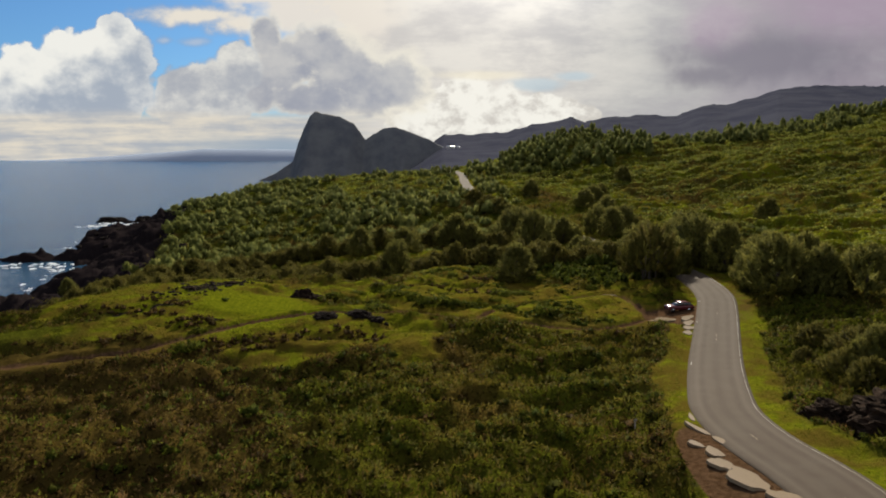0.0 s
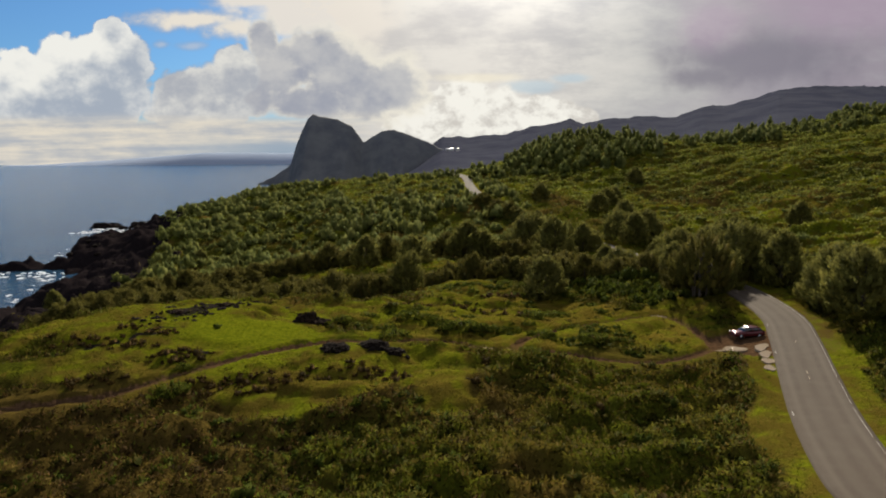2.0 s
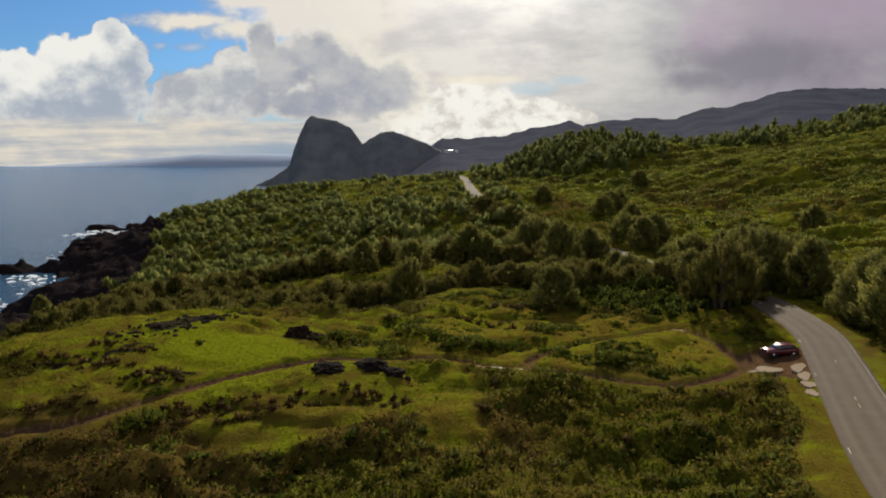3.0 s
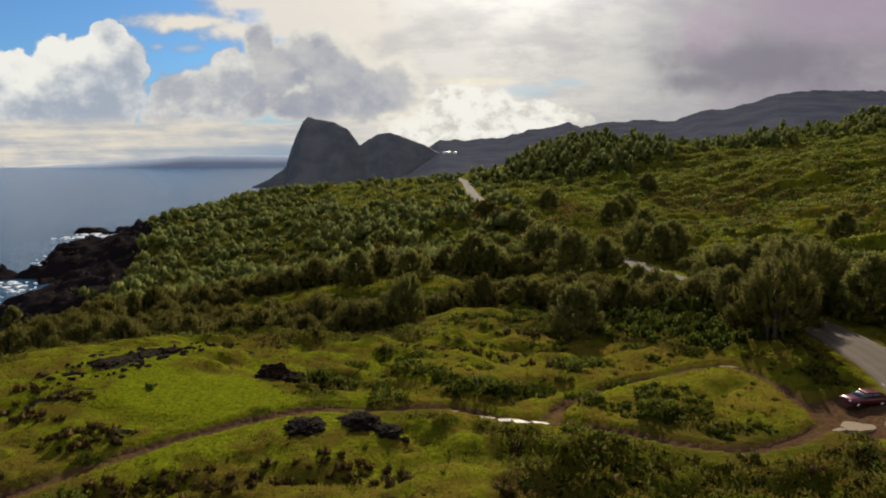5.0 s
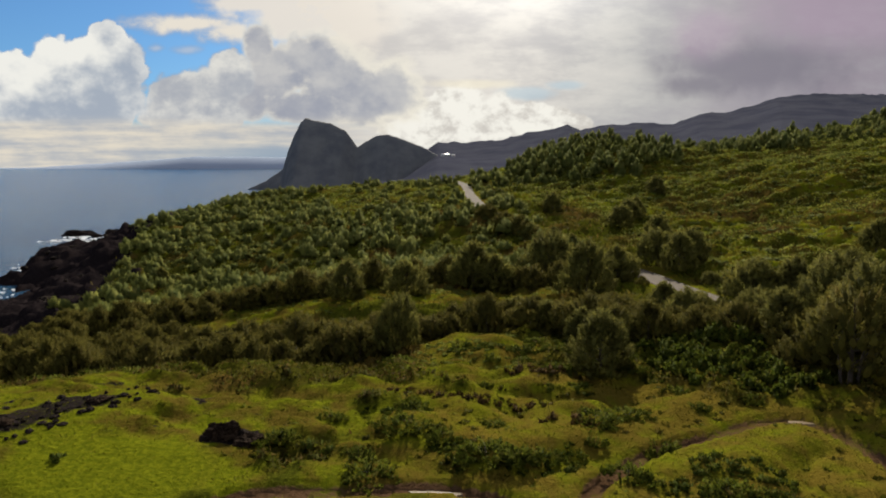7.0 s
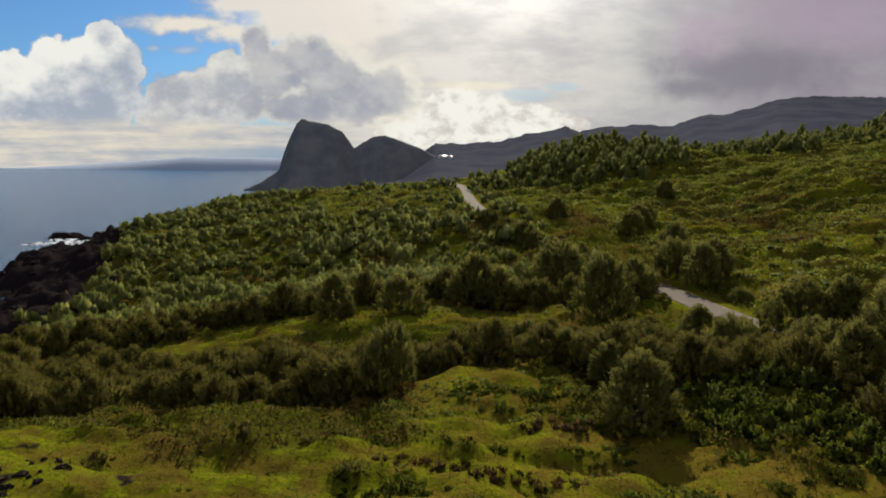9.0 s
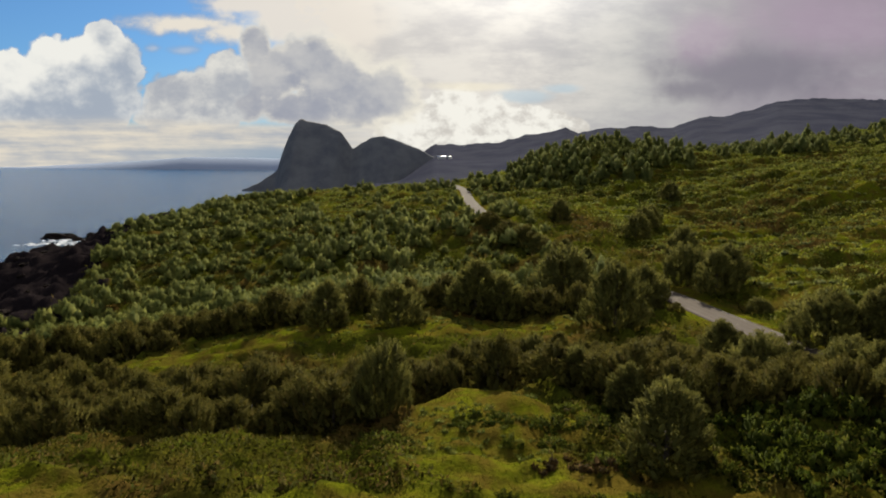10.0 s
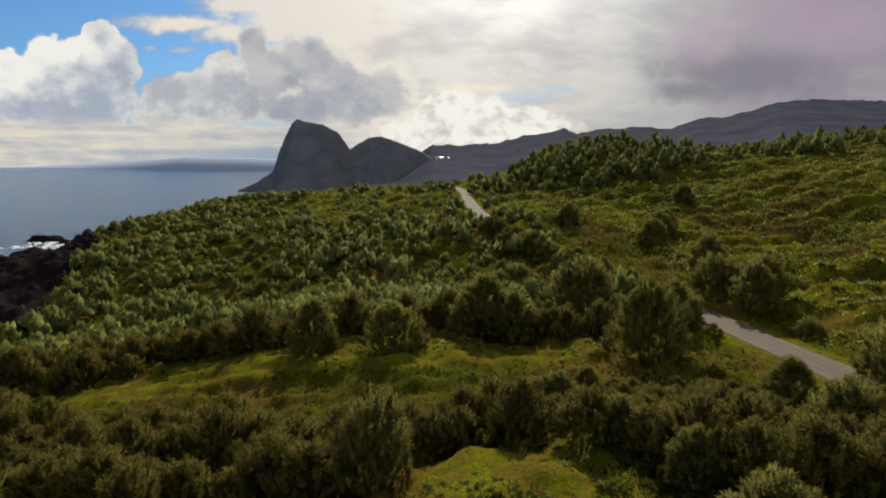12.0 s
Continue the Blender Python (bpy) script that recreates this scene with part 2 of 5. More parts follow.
def ground_material():
    s = Shade("ground_cover", 1.0, 0.0, 0.0)
    fine, mid, wide = s.noise(2.2, 8, 0.65), s.noise(0.35, 6), s.noise(0.045, 5)
    shrub = s.mix(s.steps(fine, 0.35, 0.7), (0.030, 0.035, 0.004), (0.072, 0.078, 0.007))
    shrub = s.mix(s.steps(wide, 0.45, 0.65), shrub, (0.075, 0.050, 0.012))
    shrub = s.mix(s.zone("withered"), shrub, s.mix(s.steps(mid, 0.35, 0.65), (0.036, 0.026, 0.007), (0.066, 0.046, 0.011)))
    grass = s.mix(s.steps(fine, 0.3, 0.7), (0.060, 0.074, 0.004), (0.122, 0.132, 0.007))
    grass = s.mix(s.math("MULTIPLY", s.steps(s.math("ADD", mid, s.math("MULTIPLY", wide, 0.6)), 0.66, 0.92), s.math("SUBTRACT", 1.0, s.zone("lawn"))), grass, (0.074, 0.056, 0.009))
    grass = s.mix(s.math("MULTIPLY", s.zone("dry"), s.steps(s.math("ADD", mid, s.math("MULTIPLY", fine, 0.5)), 0.4, 1.0)), grass, (0.112, 0.082, 0.012))
    dirt = s.mix(s.steps(fine, 0.3, 0.7), (0.046, 0.026, 0.013), (0.088, 0.052, 0.029))
    rock = s.mix(s.steps(fine, 0.35, 0.7), (0.006, 0.005, 0.006), (0.022, 0.017, 0.017))
    g = s.steps(s.math("ADD", s.zone("grass"), s.math("MULTIPLY", s.math("SUBTRACT", mid, 0.5), 0.9)), 0.3, 0.7)
    c = s.mix(g, shrub, grass)
    r = s.steps(s.math("ADD", s.zone("rock"), s.math("MULTIPLY", s.math("SUBTRACT", fine, 0.5), 0.7)), 0.35, 0.65)
    c = s.mix(r, c, rock)
    d = s.steps(s.math("ADD", s.zone("dirt"), s.math("MULTIPLY", s.math("SUBTRACT", fine, 0.5), 0.8)), 0.35, 0.65)
    c = s.mix(d, c, dirt)
    # distant ground turns blue-grey: haze put into the base colour
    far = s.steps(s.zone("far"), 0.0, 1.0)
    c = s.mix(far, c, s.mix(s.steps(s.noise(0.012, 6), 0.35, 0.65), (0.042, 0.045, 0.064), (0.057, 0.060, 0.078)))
    s.colour(c)
    s.bump(s.math("ADD", fine, s.math("MULTIPLY", mid, 1.5)), 0.7, 0.35)
    return s.mat


def rock_material(name, dark, light, scale=0.6):
    s = Shade(name, 0.95, 0.0, 0.03)
    n = s.noise(scale, 9, 0.65)
    c = s.mix(s.steps(n, 0.3, 0.7), dark, light)
    s.colour(c)
    s.bump(s.noise(scale * 3, 8, 0.7), 0.8, 0.25)
    return s.mat


def asphalt_material():
    s = Shade("worn_asphalt", 0.9, 0.0, 0.12)
    grit, patch = s.noise(28, 6, 0.7), s.noise(0.5, 6)
    c = s.mix(s.steps(grit, 0.3, 0.7), (0.043, 0.032, 0.024), (0.078, 0.060, 0.044))
    c = s.mix(s.steps(patch, 0.4, 0.7), c, (0.068, 0.054, 0.041))
    wear = s.steps(s.zone("wear"), 0.0, 1.0)
    c = s.mix(s.math("MULTIPLY", wear, 0.5), c, (0.102, 0.084, 0.066))
    s.colour(c)
    s.bump(grit, 0.4, 0.02)
    return s.mat


def sea_material():
    s = Shade("sea_water", 0.16, 0.0, 0.3)
    s.bsdf.inputs["IOR"].default_value = 1.33
    wide, swell = s.noise(0.004, 4, 0.5, (1, 2.5, 1)), s.noise(0.06, 5, 0.6, (1, 2.2, 1))
    s.colour(s.mix(s.steps(wide, 0.35, 0.65), (0.010, 0.035, 0.075), (0.020, 0.055, 0.10)))
    ripple = s.noise(0.6, 6, 0.65)
    s.bump(s.math("ADD", s.math("MULTIPLY", swell, 5.0), s.math("MULTIPLY", ripple, 1.5)), 0.8, 0.6)
    return s.mat


M_GROUND = ground_material()
M_LAVA = rock_material("lava_rock", (0.006, 0.005, 0.004), (0.030, 0.022, 0.018), 1.6)
# mottled headland rock, its two greys lifted to include the haze in between
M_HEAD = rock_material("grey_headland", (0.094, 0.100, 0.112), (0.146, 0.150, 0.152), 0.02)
M_ROAD = asphalt_material()
M_SEA = sea_material()
M_NEEDLE = leaf_material("needle_foliage", (0.092, 0.092, 0.025), (0.320, 0.308, 0.064), (0.22, 0.16, 0.04), 0.10, 0.5)
# needle foliage made browner, and darker for the deep shade of the thicket
M_BUSH_SHADED = leaf_material("thicket_foliage", (0.064, 0.060, 0.014), (0.225, 0.204, 0.036), (0.17, 0.11, 0.03), 0.14, 0.44)
# hill leaves lightened and cooled a little: distance haze carried in the colour
M_HILL_HAZE = leaf_material("hill_foliage", (0.092, 0.106, 0.027), (0.325, 0.335, 0.070), (0.22, 0.19, 0.06), 0.08, 0.5)
M_BROAD = leaf_material("broad_foliage", (0.046, 0.062, 0.008), (0.165, 0.185, 0.020), (0.15, 0.11, 0.025), 0.12, 0.5)
M_SCRUB = leaf_material("scrub_foliage", (0.042, 0.044, 0.006), (0.122, 0.116, 0.013), (0.13, 0.080, 0.025), 0.22, 0.45)
M_DRY = leaf_material("dry_scrub_foliage", (0.036, 0.024, 0.007), (0.096, 0.060, 0.017), (0.12, 0.07, 0.025), 0.3, 0.4)
M_BLADE = leaf_material("grass_blades", (0.074, 0.086, 0.005), (0.140, 0.148, 0.010), (0.16, 0.12, 0.03), 0.2)
M_VINE = leaf_material("vine_foliage", (0.098, 0.118, 0.023), (0.345, 0.372, 0.066), (0.22, 0.17, 0.05), 0.10, 0.5)
M_BARK = rock_material("grey_bark", (0.05, 0.04, 0.032), (0.13, 0.11, 0.09), 6.0)


def plain(name, colour, rough=0.5, metal=0.0, specular=0.5, vary=0.15):
    s = Shade(name, rough, metal, specular)
    s.colour(s.mix(s.steps(s.noise(9, 6), 0.3, 0.7), colour, tuple(c * (1 - vary) for c in colour)))
    return s.mat


# pale blue of the island is sea haze, set as its base colour
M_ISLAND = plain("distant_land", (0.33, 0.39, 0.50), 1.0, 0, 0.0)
M_WHITE_LINE = plain("worn_white_paint", (0.33, 0.31, 0.27), 0.8, 0, 0.3, 0.5)
M_YELLOW_LINE = plain("worn_yellow_paint", (0.26, 0.21, 0.13), 0.7, 0, 0.3, 0.5)
M_PUDDLE = plain("standing_water", (0.22, 0.17, 0.11), 0.14, 0, 0.14)
M_FOAM = plain("sea_foam", (0.62, 0.65, 0.68), 0.9, 0, 0.2)
M_WOOD = plain("weathered_wood", (0.30, 0.27, 0.23), 0.85, 0, 0.2, 0.4)

# Spot heights of the land (x, y, z), near and far, that a smooth surface is drawn through.
NEAR_SPOTS = ((0, 0, 0), (-60, 20, -4), (20, 55, 0.4), (-9, 66, -2.2), (33, 69, 0), (-48, 83, -2.5), (-20, 108, 0), (-52, 101, 0.3),
              (42, 101, -0.1), (5, 99, -1.2), (12, 133, -1.5), (-42, 128, -1.5), (44, 120, 0), (-26, 156, -9), (65, 55, 5),
              (75, 100, 3), (90, 150, 3), (-54, 184, -12.5), (-20, 192, -6.8), (25, 189, -5), (50, 175, -2.4), (50, 215, -4),
              (12, 222, -7.5), (3.7, 153.6, -3.2), (2.7, 141, -1.5), (-11, 207, -6.2), (-63, 210, -14), (-110, 120, -14))
FAR_SPOTS = ((-90, 300, -20.5), (-40, 279, -14), (40, 258, -3), (17, 321, 4.6), (113, 263, 0.5), (112, 318, 2), (73, 379, 10),
             (50, 457, 15), (78, 463, 29), (12, 450, 11.5), (161, 371, 21), (214, 414, 30), (139, 389, 17), (-78, 462, 4),
             (-148, 463, -6), (-66, 356, -5), (-108, 521, 7.5), (-74, 526, 9.5), (-35, 521, 12), (6, 524, 14.5), (-143, 508, 2.5), (-178, 500, -8), (-150, 200, -26), (-150, 300, -29), (250, 250, 22), (330, 420, 45),
             (185, 500, 37), (273, 500, 48), (345, 500, 61), (95, 508, 40), (0, 620, 2), (150, 640, 22), (-150, 600, -10))


def spot_weights():
    spots = np.array(NEAR_SPOTS + FAR_SPOTS, float)
    gap = spots[:, None, :2] - spots[None, :, :2]
    kernel = np.sqrt((gap ** 2).sum(-1) + 400.0)
    return spots, np.linalg.solve(kernel, spots[:, 2])


SPOTS, WEIGHTS = spot_weights()
# The waterline along the coast: x of the shore at a given y.
SHORE_Y = (-400, 0, 150, 270, 300, 345, 378, 424, 480, 560, 620, 680, 760, 1000, 1500)
SHORE_X = (-170, -178, -180, -182, -190, -206, -224, -250, -274, -284, -268, -225, -190, -160, -200)
SEA = -40.0


def smooth(a, b, v):
    s = np.clip((v - a) / (b - a), 0, 1)
    return s * s * (3 - 2 * s)


def land(x, y):
    """The smooth height of the land, before small relief."""
    x, y = np.asarray(x, float), np.asarray(y, float)
    cx, cy = np.clip(x, -260, 380), np.clip(y, -40, 700)
    z = np.zeros(np.broadcast(x, y).shape)
    for (sx, sy, _), w in zip(SPOTS, WEIGHTS):
        z = z + w * np.sqrt((cx - sx) ** 2 + (cy - sy) ** 2 + 400.0)
    inland = x - np.interp(y, SHORE_Y, SHORE_X)
    low = SEA - 6 + 13 * smooth(-7, 9, inland) + 0.14 * np.clip(inland - 9, 0, 60)
    z = low + (z - low) * smooth(24, 84, inland)
    z = z + (SEA - 12 - z) * smooth(620, 760, y) * smooth(60, -60, x)
    z = np.where(inland < -14, SEA - 6, z)
    spit = np.hypot((x + 262) / 38, (y - 402) / 10)
    return np.maximum(z, SEA - 6 + 9.5 * smooth(1.1, 0.7, spit))

# ---- the land ----
ROAD_LINE = ((10, -158), (16, -90), (23, -30), (27, 10), (28.5, 30), (29.2, 41), (28.4, 50), (29.0, 57), (31.2, 64), (35.0, 74), (40.0, 86), (45.0, 98), (48.6, 108), (50.8, 121),
             (52.0, 136), (51.2, 152), (50.6, 168), (51.6, 182), (51.4, 197), (51.0, 212), (49.8, 224), (46.5, 238), (43.0, 252), (40.0, 266),
             (34.5, 283), (28.5, 299), (22.0, 316), (17.0, 332), (14.6, 360), (13.4, 390), (12.4, 420), (12.2, 450), (10.5, 470), (4, 500), (-8, 540))
TRACK_LINE = ((-60, 80), (-44, 83), (-38, 84.6), (-31, 90.3), (-26, 94.2), (-20, 98.3), (-15, 101), (-8, 101.6), (-2, 102.2), (5, 99.9),
              (12, 98.4), (18.5, 94.9), (24, 93), (30, 94.5), (36, 98.5), (42, 101))
TRACK_LOOP = ((8.6, 99.6), (10.5, 103.4), (15.7, 108.6), (23, 112.6), (29.4, 115.8), (33.8, 114.6), (35.2, 108.5), (35, 102), (36.8, 97.6))
TRACK_LEFT = ((-75, 92), (-55, 91), (-45, 93), (-40, 97.5), (-38, 103), (-34, 109))


def curve(points, step):
    """A smooth line through plan points, as x and y at even steps."""
    p = np.array(points, float)
    p = np.vstack([2 * p[0] - p[1], p, 2 * p[-1] - p[-2]])
    out = []
    for a, b, c, d in zip(p, p[1:], p[2:], p[3:]):
        n = max(2, int(np.linalg.norm(c - b) / step))
        t = np.linspace(0, 1, n, endpoint=False)[:, None]
        out.append(0.5 * (2 * b + (c - a) * t + (2 * a - 5 * b + 4 * c - d) * t ** 2 + (3 * b - a - 3 * c + d) * t ** 3))
    out.append(p[-2:-1])
    return np.vstack(out)


def from_line(x, y, line):
    """The distance of each place from a line, nearest of its points."""
    best = np.full(np.shape(x), 1e9)
    lo, hi = line.min(0) - 12, line.max(0) + 12
    near = (x > lo[0]) & (x < hi[0]) & (y > lo[1]) & (y < hi[1])
    if near.any():
        xs, ys = x[near], y[near]
        b = np.full(xs.shape, 1e9)
        for px, py in line:
            b = np.minimum(b, (xs - px) ** 2 + (ys - py) ** 2)
        best[near] = b
    return np.sqrt(best)


def lattice(ix, iy, seed):
    h = (ix.astype(np.int64) * 374761393 + iy.astype(np.int64) * 668265263 + seed * 69069 + 1013904223) & 0xFFFFFFFF
    h = ((h ^ (h >> 13)) * 1274126177) & 0xFFFFFFFF
    return ((h ^ (h >> 16)) & 0xFFFF) / 65535.0


def ripple(x, y, size, seed=0):
    """Smooth noise from 0 to 1 with lumps of about that size."""
    x, y = np.asarray(x) / size, np.asarray(y) / size
    ix, iy = np.floor(x), np.floor(y)
    fx, fy = x - ix, y - iy
    fx, fy = fx * fx * (3 - 2 * fx), fy * fy * (3 - 2 * fy)
    a, b = lattice(ix, iy, seed), lattice(ix + 1, iy, seed)
    c, d = lattice(ix, iy + 1, seed), lattice(ix + 1, iy + 1, seed)
    return (a + (b - a) * fx) * (1 - fy) + (c + (d - c) * fx) * fy


def rough_noise(x, y, size, seed=0, octaves=4):
    total, amp, norm = 0.0, 1.0, 0.0
    for k in range(octaves):
        total = total + amp * ripple(x, y, size / 2 ** k, seed + k)
        norm, amp = norm + amp, amp * 0.5
    return total / norm


ROAD_XY, TRACK_XY, LOOP_XY, LEFT_XY = curve(ROAD_LINE, 1.0), curve(TRACK_LINE, 0.6), curve(TRACK_LOOP, 0.6), curve(TRACK_LEFT, 0.6)
CREST_X = (-900, -400, -150, -57, -26, 90, 215, 298, 391, 443, 495, 588, 712, 836, 900, 927, 1019, 1120, 1200, 1322, 1583, 2400, 4000)
CREST_Z = (-60, -40, 20, 91, 112, 114, 124, 148, 162, 178, 158, 178, 180, 181, 206, 218, 222, 247, 277, 285, 284, 320, 380)


def mountains(x, y):
    """The far range, which climbs to a crest 2400 m away and falls behind it."""
    crest = np.interp(x * 2400 / np.maximum(y, 300), CREST_X, CREST_Z)
    up = np.clip((y - 700) / 1700, 0, 1) ** 1.25
    z = -25 + (crest + 25) * up
    spur = (rough_noise(x, y, 300, 51, 5) - 0.5) * 42 * up * (1 - up) * 2.4 + np.clip(rough_noise(x, y, 34, 57, 3) - 0.45, 0, 1) * 20 * up ** 3
    z = z + spur - np.clip(y - 2400, 0, None) * 0.35
    return np.minimum(z, SEA - 12 + 400 * smooth(-0.16, 0.34, x / np.maximum(y, 300) + 0.11))


def open_crest(x, y):
    """The grassy brow of the hill beside the road, with few trees."""
    return smooth(-18, 10, x + 52 + 0.45 * (y - 370)) * smooth(338, 366, y)


def shelf_line(x):
    """The middle of the grassy shelf below the hill."""
    return np.interp(x, (-110, -60, -20, 20, 45), (190, 197, 204, 196, 191))


def flat_lawn(x, y):
    """The even stretch of lawn in the meadow."""
    return smooth(1.05, 0.7, np.hypot((x + 28) / 9.5, (y - 103) / 6.5) + (rough_noise(x, y, 9, 5) - 0.5) * 0.3)


def ledge_noise(x, y):
    """Long low steps in the turf."""
    return rough_noise(x * 0.42 + 1.6 * rough_noise(x, y, 6, 43, 2), y + 0.12 * x, 4.6, 41, 4)


def pads(x, y):
    """Zones of the plan, 0 to 1: short grass, bare dirt, lava rock with darkened turf steps, and distance from the
    road.
    """
    road = from_line(x, y, ROAD_XY)
    track = np.minimum(from_line(x, y, TRACK_XY), np.minimum(from_line(x, y, LOOP_XY) + 0.1, from_line(x, y, LEFT_XY) + 0.8))
    wob = rough_noise(x, y, 9, 5)
    wide = rough_noise(x, y, 26, 11)
    patch = rough_noise(x, y, 5, 13)
    meadow = smooth(1.05, 0.45, np.hypot((x + 37) / 34, (y - 108) / 29) + (wob - 0.5) * 0.9 + (patch - 0.5) * 0.8)
    near = smooth(1.05, 0.5, np.hypot((x + 17) / 26, (y - 91) / 15) + (wob - 0.5) * 0.9 + (patch - 0.5) * 1.0) * 0.85
    lawn = flat_lawn(x, y)
    rise = smooth(1.1, 0.6, np.hypot((x - 3) / 11, (y - 146) / 15) + (wob - 0.5) * 0.4)
    field = smooth(1.05, 0.5, np.hypot((x - 12) / 36, (y - 113) / 26) + (wob - 0.5) * 0.6 + (patch - 0.5) * 0.8) * 0.9
    shelf = smooth(1.0, 0.5, np.hypot((x + 22) / 72, (y - shelf_line(x)) / 13) + (wob - 0.5) * 0.7) * 0.8
    verge = smooth(7.5, 4.2, road + (wob - 0.5) * 4)
    slope = smooth(48, 80, x) * smooth(0.36, 0.54, wide + (wob - 0.5) * 0.7) * 0.7
    hill = smooth(290, 350, y) * smooth(0.30, 0.48, wide + (wob - 0.5) * 0.5) * 0.7 * smooth(700, 600, y) * np.maximum(open_crest(x, y), smooth(40, 70, x))
    grass = np.clip(np.maximum.reduce([meadow, near, lawn, rise, field, shelf, verge, slope, hill]), 0, 1)
    lay_by = smooth(1.1, 0.7, np.hypot((x - 39.8) / 6.5, (y - 98) / 6.5))
    shoulder = smooth(1.1, 0.7, np.hypot((x - 24.4) / 3.2, (y - 44) / 11))
    right = x - np.interp(y, ROAD_XY[:, 1], ROAD_XY[:, 0])
    pull_in = smooth(5.8, 4.8, road + (wob - 0.5) * 1.2) * smooth(0, 1, right) * smooth(88, 93, y) * smooth(117, 110, y) * 0.45
    dirt = np.maximum.reduce([pull_in, np.maximum(smooth(1.35, 0.6, track + (patch - 0.5) * 1.1) * (0.55 + 0.45 * smooth(0.38, 0.5, patch)), 0), lay_by, shoulder, smooth(3.2, 2.9, road) * 0.5])
    inland = x - np.interp(y, SHORE_Y, SHORE_X)
    rock = smooth(68, 46, inland - 18 * smooth(340, 420, y) + (wob - 0.5) * 36)
    outcrop = smooth(1.0, 0.7, np.hypot((x + 21) / 3.2, (y - 110) / 2.2))
    ledge = smooth(1.1, 0.5, np.hypot((0.56 * (x + 38) + 0.83 * (y - 112)) / 8.5, (0.83 * (x + 38) - 0.56 * (y - 112)) / 2.6) + (patch - 0.5) * 3.0) * 0.62
    # faces of the turf steps, darkened with the rock colour to deepen their shade
    step_shade = np.exp(-((ledge_noise(x, y) - 0.5) / 0.035) ** 2) * smooth(0.48, 0.6, patch) * meadow * (1 - lawn) * smooth(-12, -20, x) * 0.75
    return grass, dirt, np.maximum.reduce([rock, outcrop, ledge, step_shade]), road, track


def withered(x, y):
    """The browned stretch of scrub at the seaward side."""
    return np.maximum(smooth(-4, -22, x + (rough_noise(x, y, 12, 153) - 0.5) * 20), smooth(0.5, 0.62, rough_noise(x, y, 10, 155)) * smooth(70, 80, y) * smooth(14, 4, x)) * smooth(92, 84, y)


def dryness(x, y):
    """Where the turf is browned: mostly the field seaward of the road."""
    return np.clip(smooth(-16, 4, x) * smooth(-6, -11, x - np.interp(y, ROAD_XY[:, 1], ROAD_XY[:, 0])) * smooth(150, 120, y) * (0.05 + 0.95 * rough_noise(x, y, 7, 181, 3)) + smooth(0.6, 0.75, rough_noise(x, y, 30, 185)) * 0.5 + smooth(1.1, 0.6, np.hypot((x + 1) / 8, (y - 191.5) / 3.5)) * 0.9, 0, 1)


def height(x, y, zones=None):
    """The height of the ground with its lumps, banks and ruts."""
    grass, dirt, rock, road, track = zones or pads(x, y)
    z = land(x, y)
    far = smooth(640, 900, y)
    z = z + (mountains(x, y) - z) * far
    calm = smooth(3.2, 9.0, road)
    mound = np.abs(2 * rough_noise(x, y, 4.2, 21, 2) - 1) ** 0.75 * 2.3 + np.abs(2 * rough_noise(x, y, 1.9, 25, 2) - 1) * 0.6
    lump = mound - 0.9 + (rough_noise(x, y, 14, 31, 3) - 0.5) * 5.0
    ledges = ledge_noise(x, y)
    steps = (smooth(0.40, 0.60, ledges) - 0.5) * (0.9 + 1.2 * smooth(60, 110, x)) * (1 - flat_lawn(x, y))
    knolls = np.abs(2 * rough_noise(x * 0.75, y, 8.5, 47, 3) - 1) ** 0.8 * 3.2 - 0.7
    field = smooth(-14, -2, x) * smooth(56, 46, x)
    turf = steps * (1 - field) + knolls * (0.35 + 0.65 * field) * (1 - flat_lawn(x, y)) + np.abs(rough_noise(x, y, 2.6, 61, 2) - 0.5) * 0.4
    bare = smooth(0.3, 0.6, dirt)
    hilly = np.maximum(smooth(230, 280, y), smooth(58, 76, x)) * smooth(620, 560, y)
    z = z + calm * hilly * (np.abs(2 * rough_noise(x, y * 1.25, 13, 83, 3) - 1) ** 0.8 * 3.4 - 1.0)
    brows = (smooth(0.43, 0.57, rough_noise(x * 0.3 + 2.2 * rough_noise(x, y, 15, 44, 2), y - 0.25 * x, 12, 45, 3)) - 0.5) * 2.4
    z = z + calm * brows * smooth(60, 85, x) * smooth(480, 430, y)
    beside = 0.15 + 0.85 * smooth(1.5, 6.0, track)
    z = z + calm * ((lump * (1 - grass) + turf * grass) * beside * (1 - bare) * smooth(900, 500, y) - bare * 0.5)
    step = rough_noise(x, y, 30, 73, 4) * 5
    crag = (rough_noise(x, y, 11, 71, 5) - 0.45) * 9 + (np.floor(step) + smooth(0.55, 1.0, step % 1.0) - 2.4) * 4.0
    z = z + rock * crag * smooth(SEA - 4, SEA + 5, z) * smooth(150, 220, y)
    return z - 0.02 * smooth(4.2, 3.4, road)


def sheet(name, xs, ys, zs, material, label, category, kind="structure"):
    """A grid mesh from two-way arrays of places."""
    rows, cols = xs.shape
    me = bpy.data.meshes.new(name)
    i = np.arange(rows * cols).reshape(rows, cols)
    quads = np.stack([i[:-1, :-1], i[:-1, 1:], i[1:, 1:], i[1:, :-1]], -1).reshape(-1, 4)
    fill_mesh(me, np.stack([xs, ys, zs], -1).reshape(-1, 3), quads)
    me.materials.append(material)
    return tagged(new(name, me), label, category, "", kind)


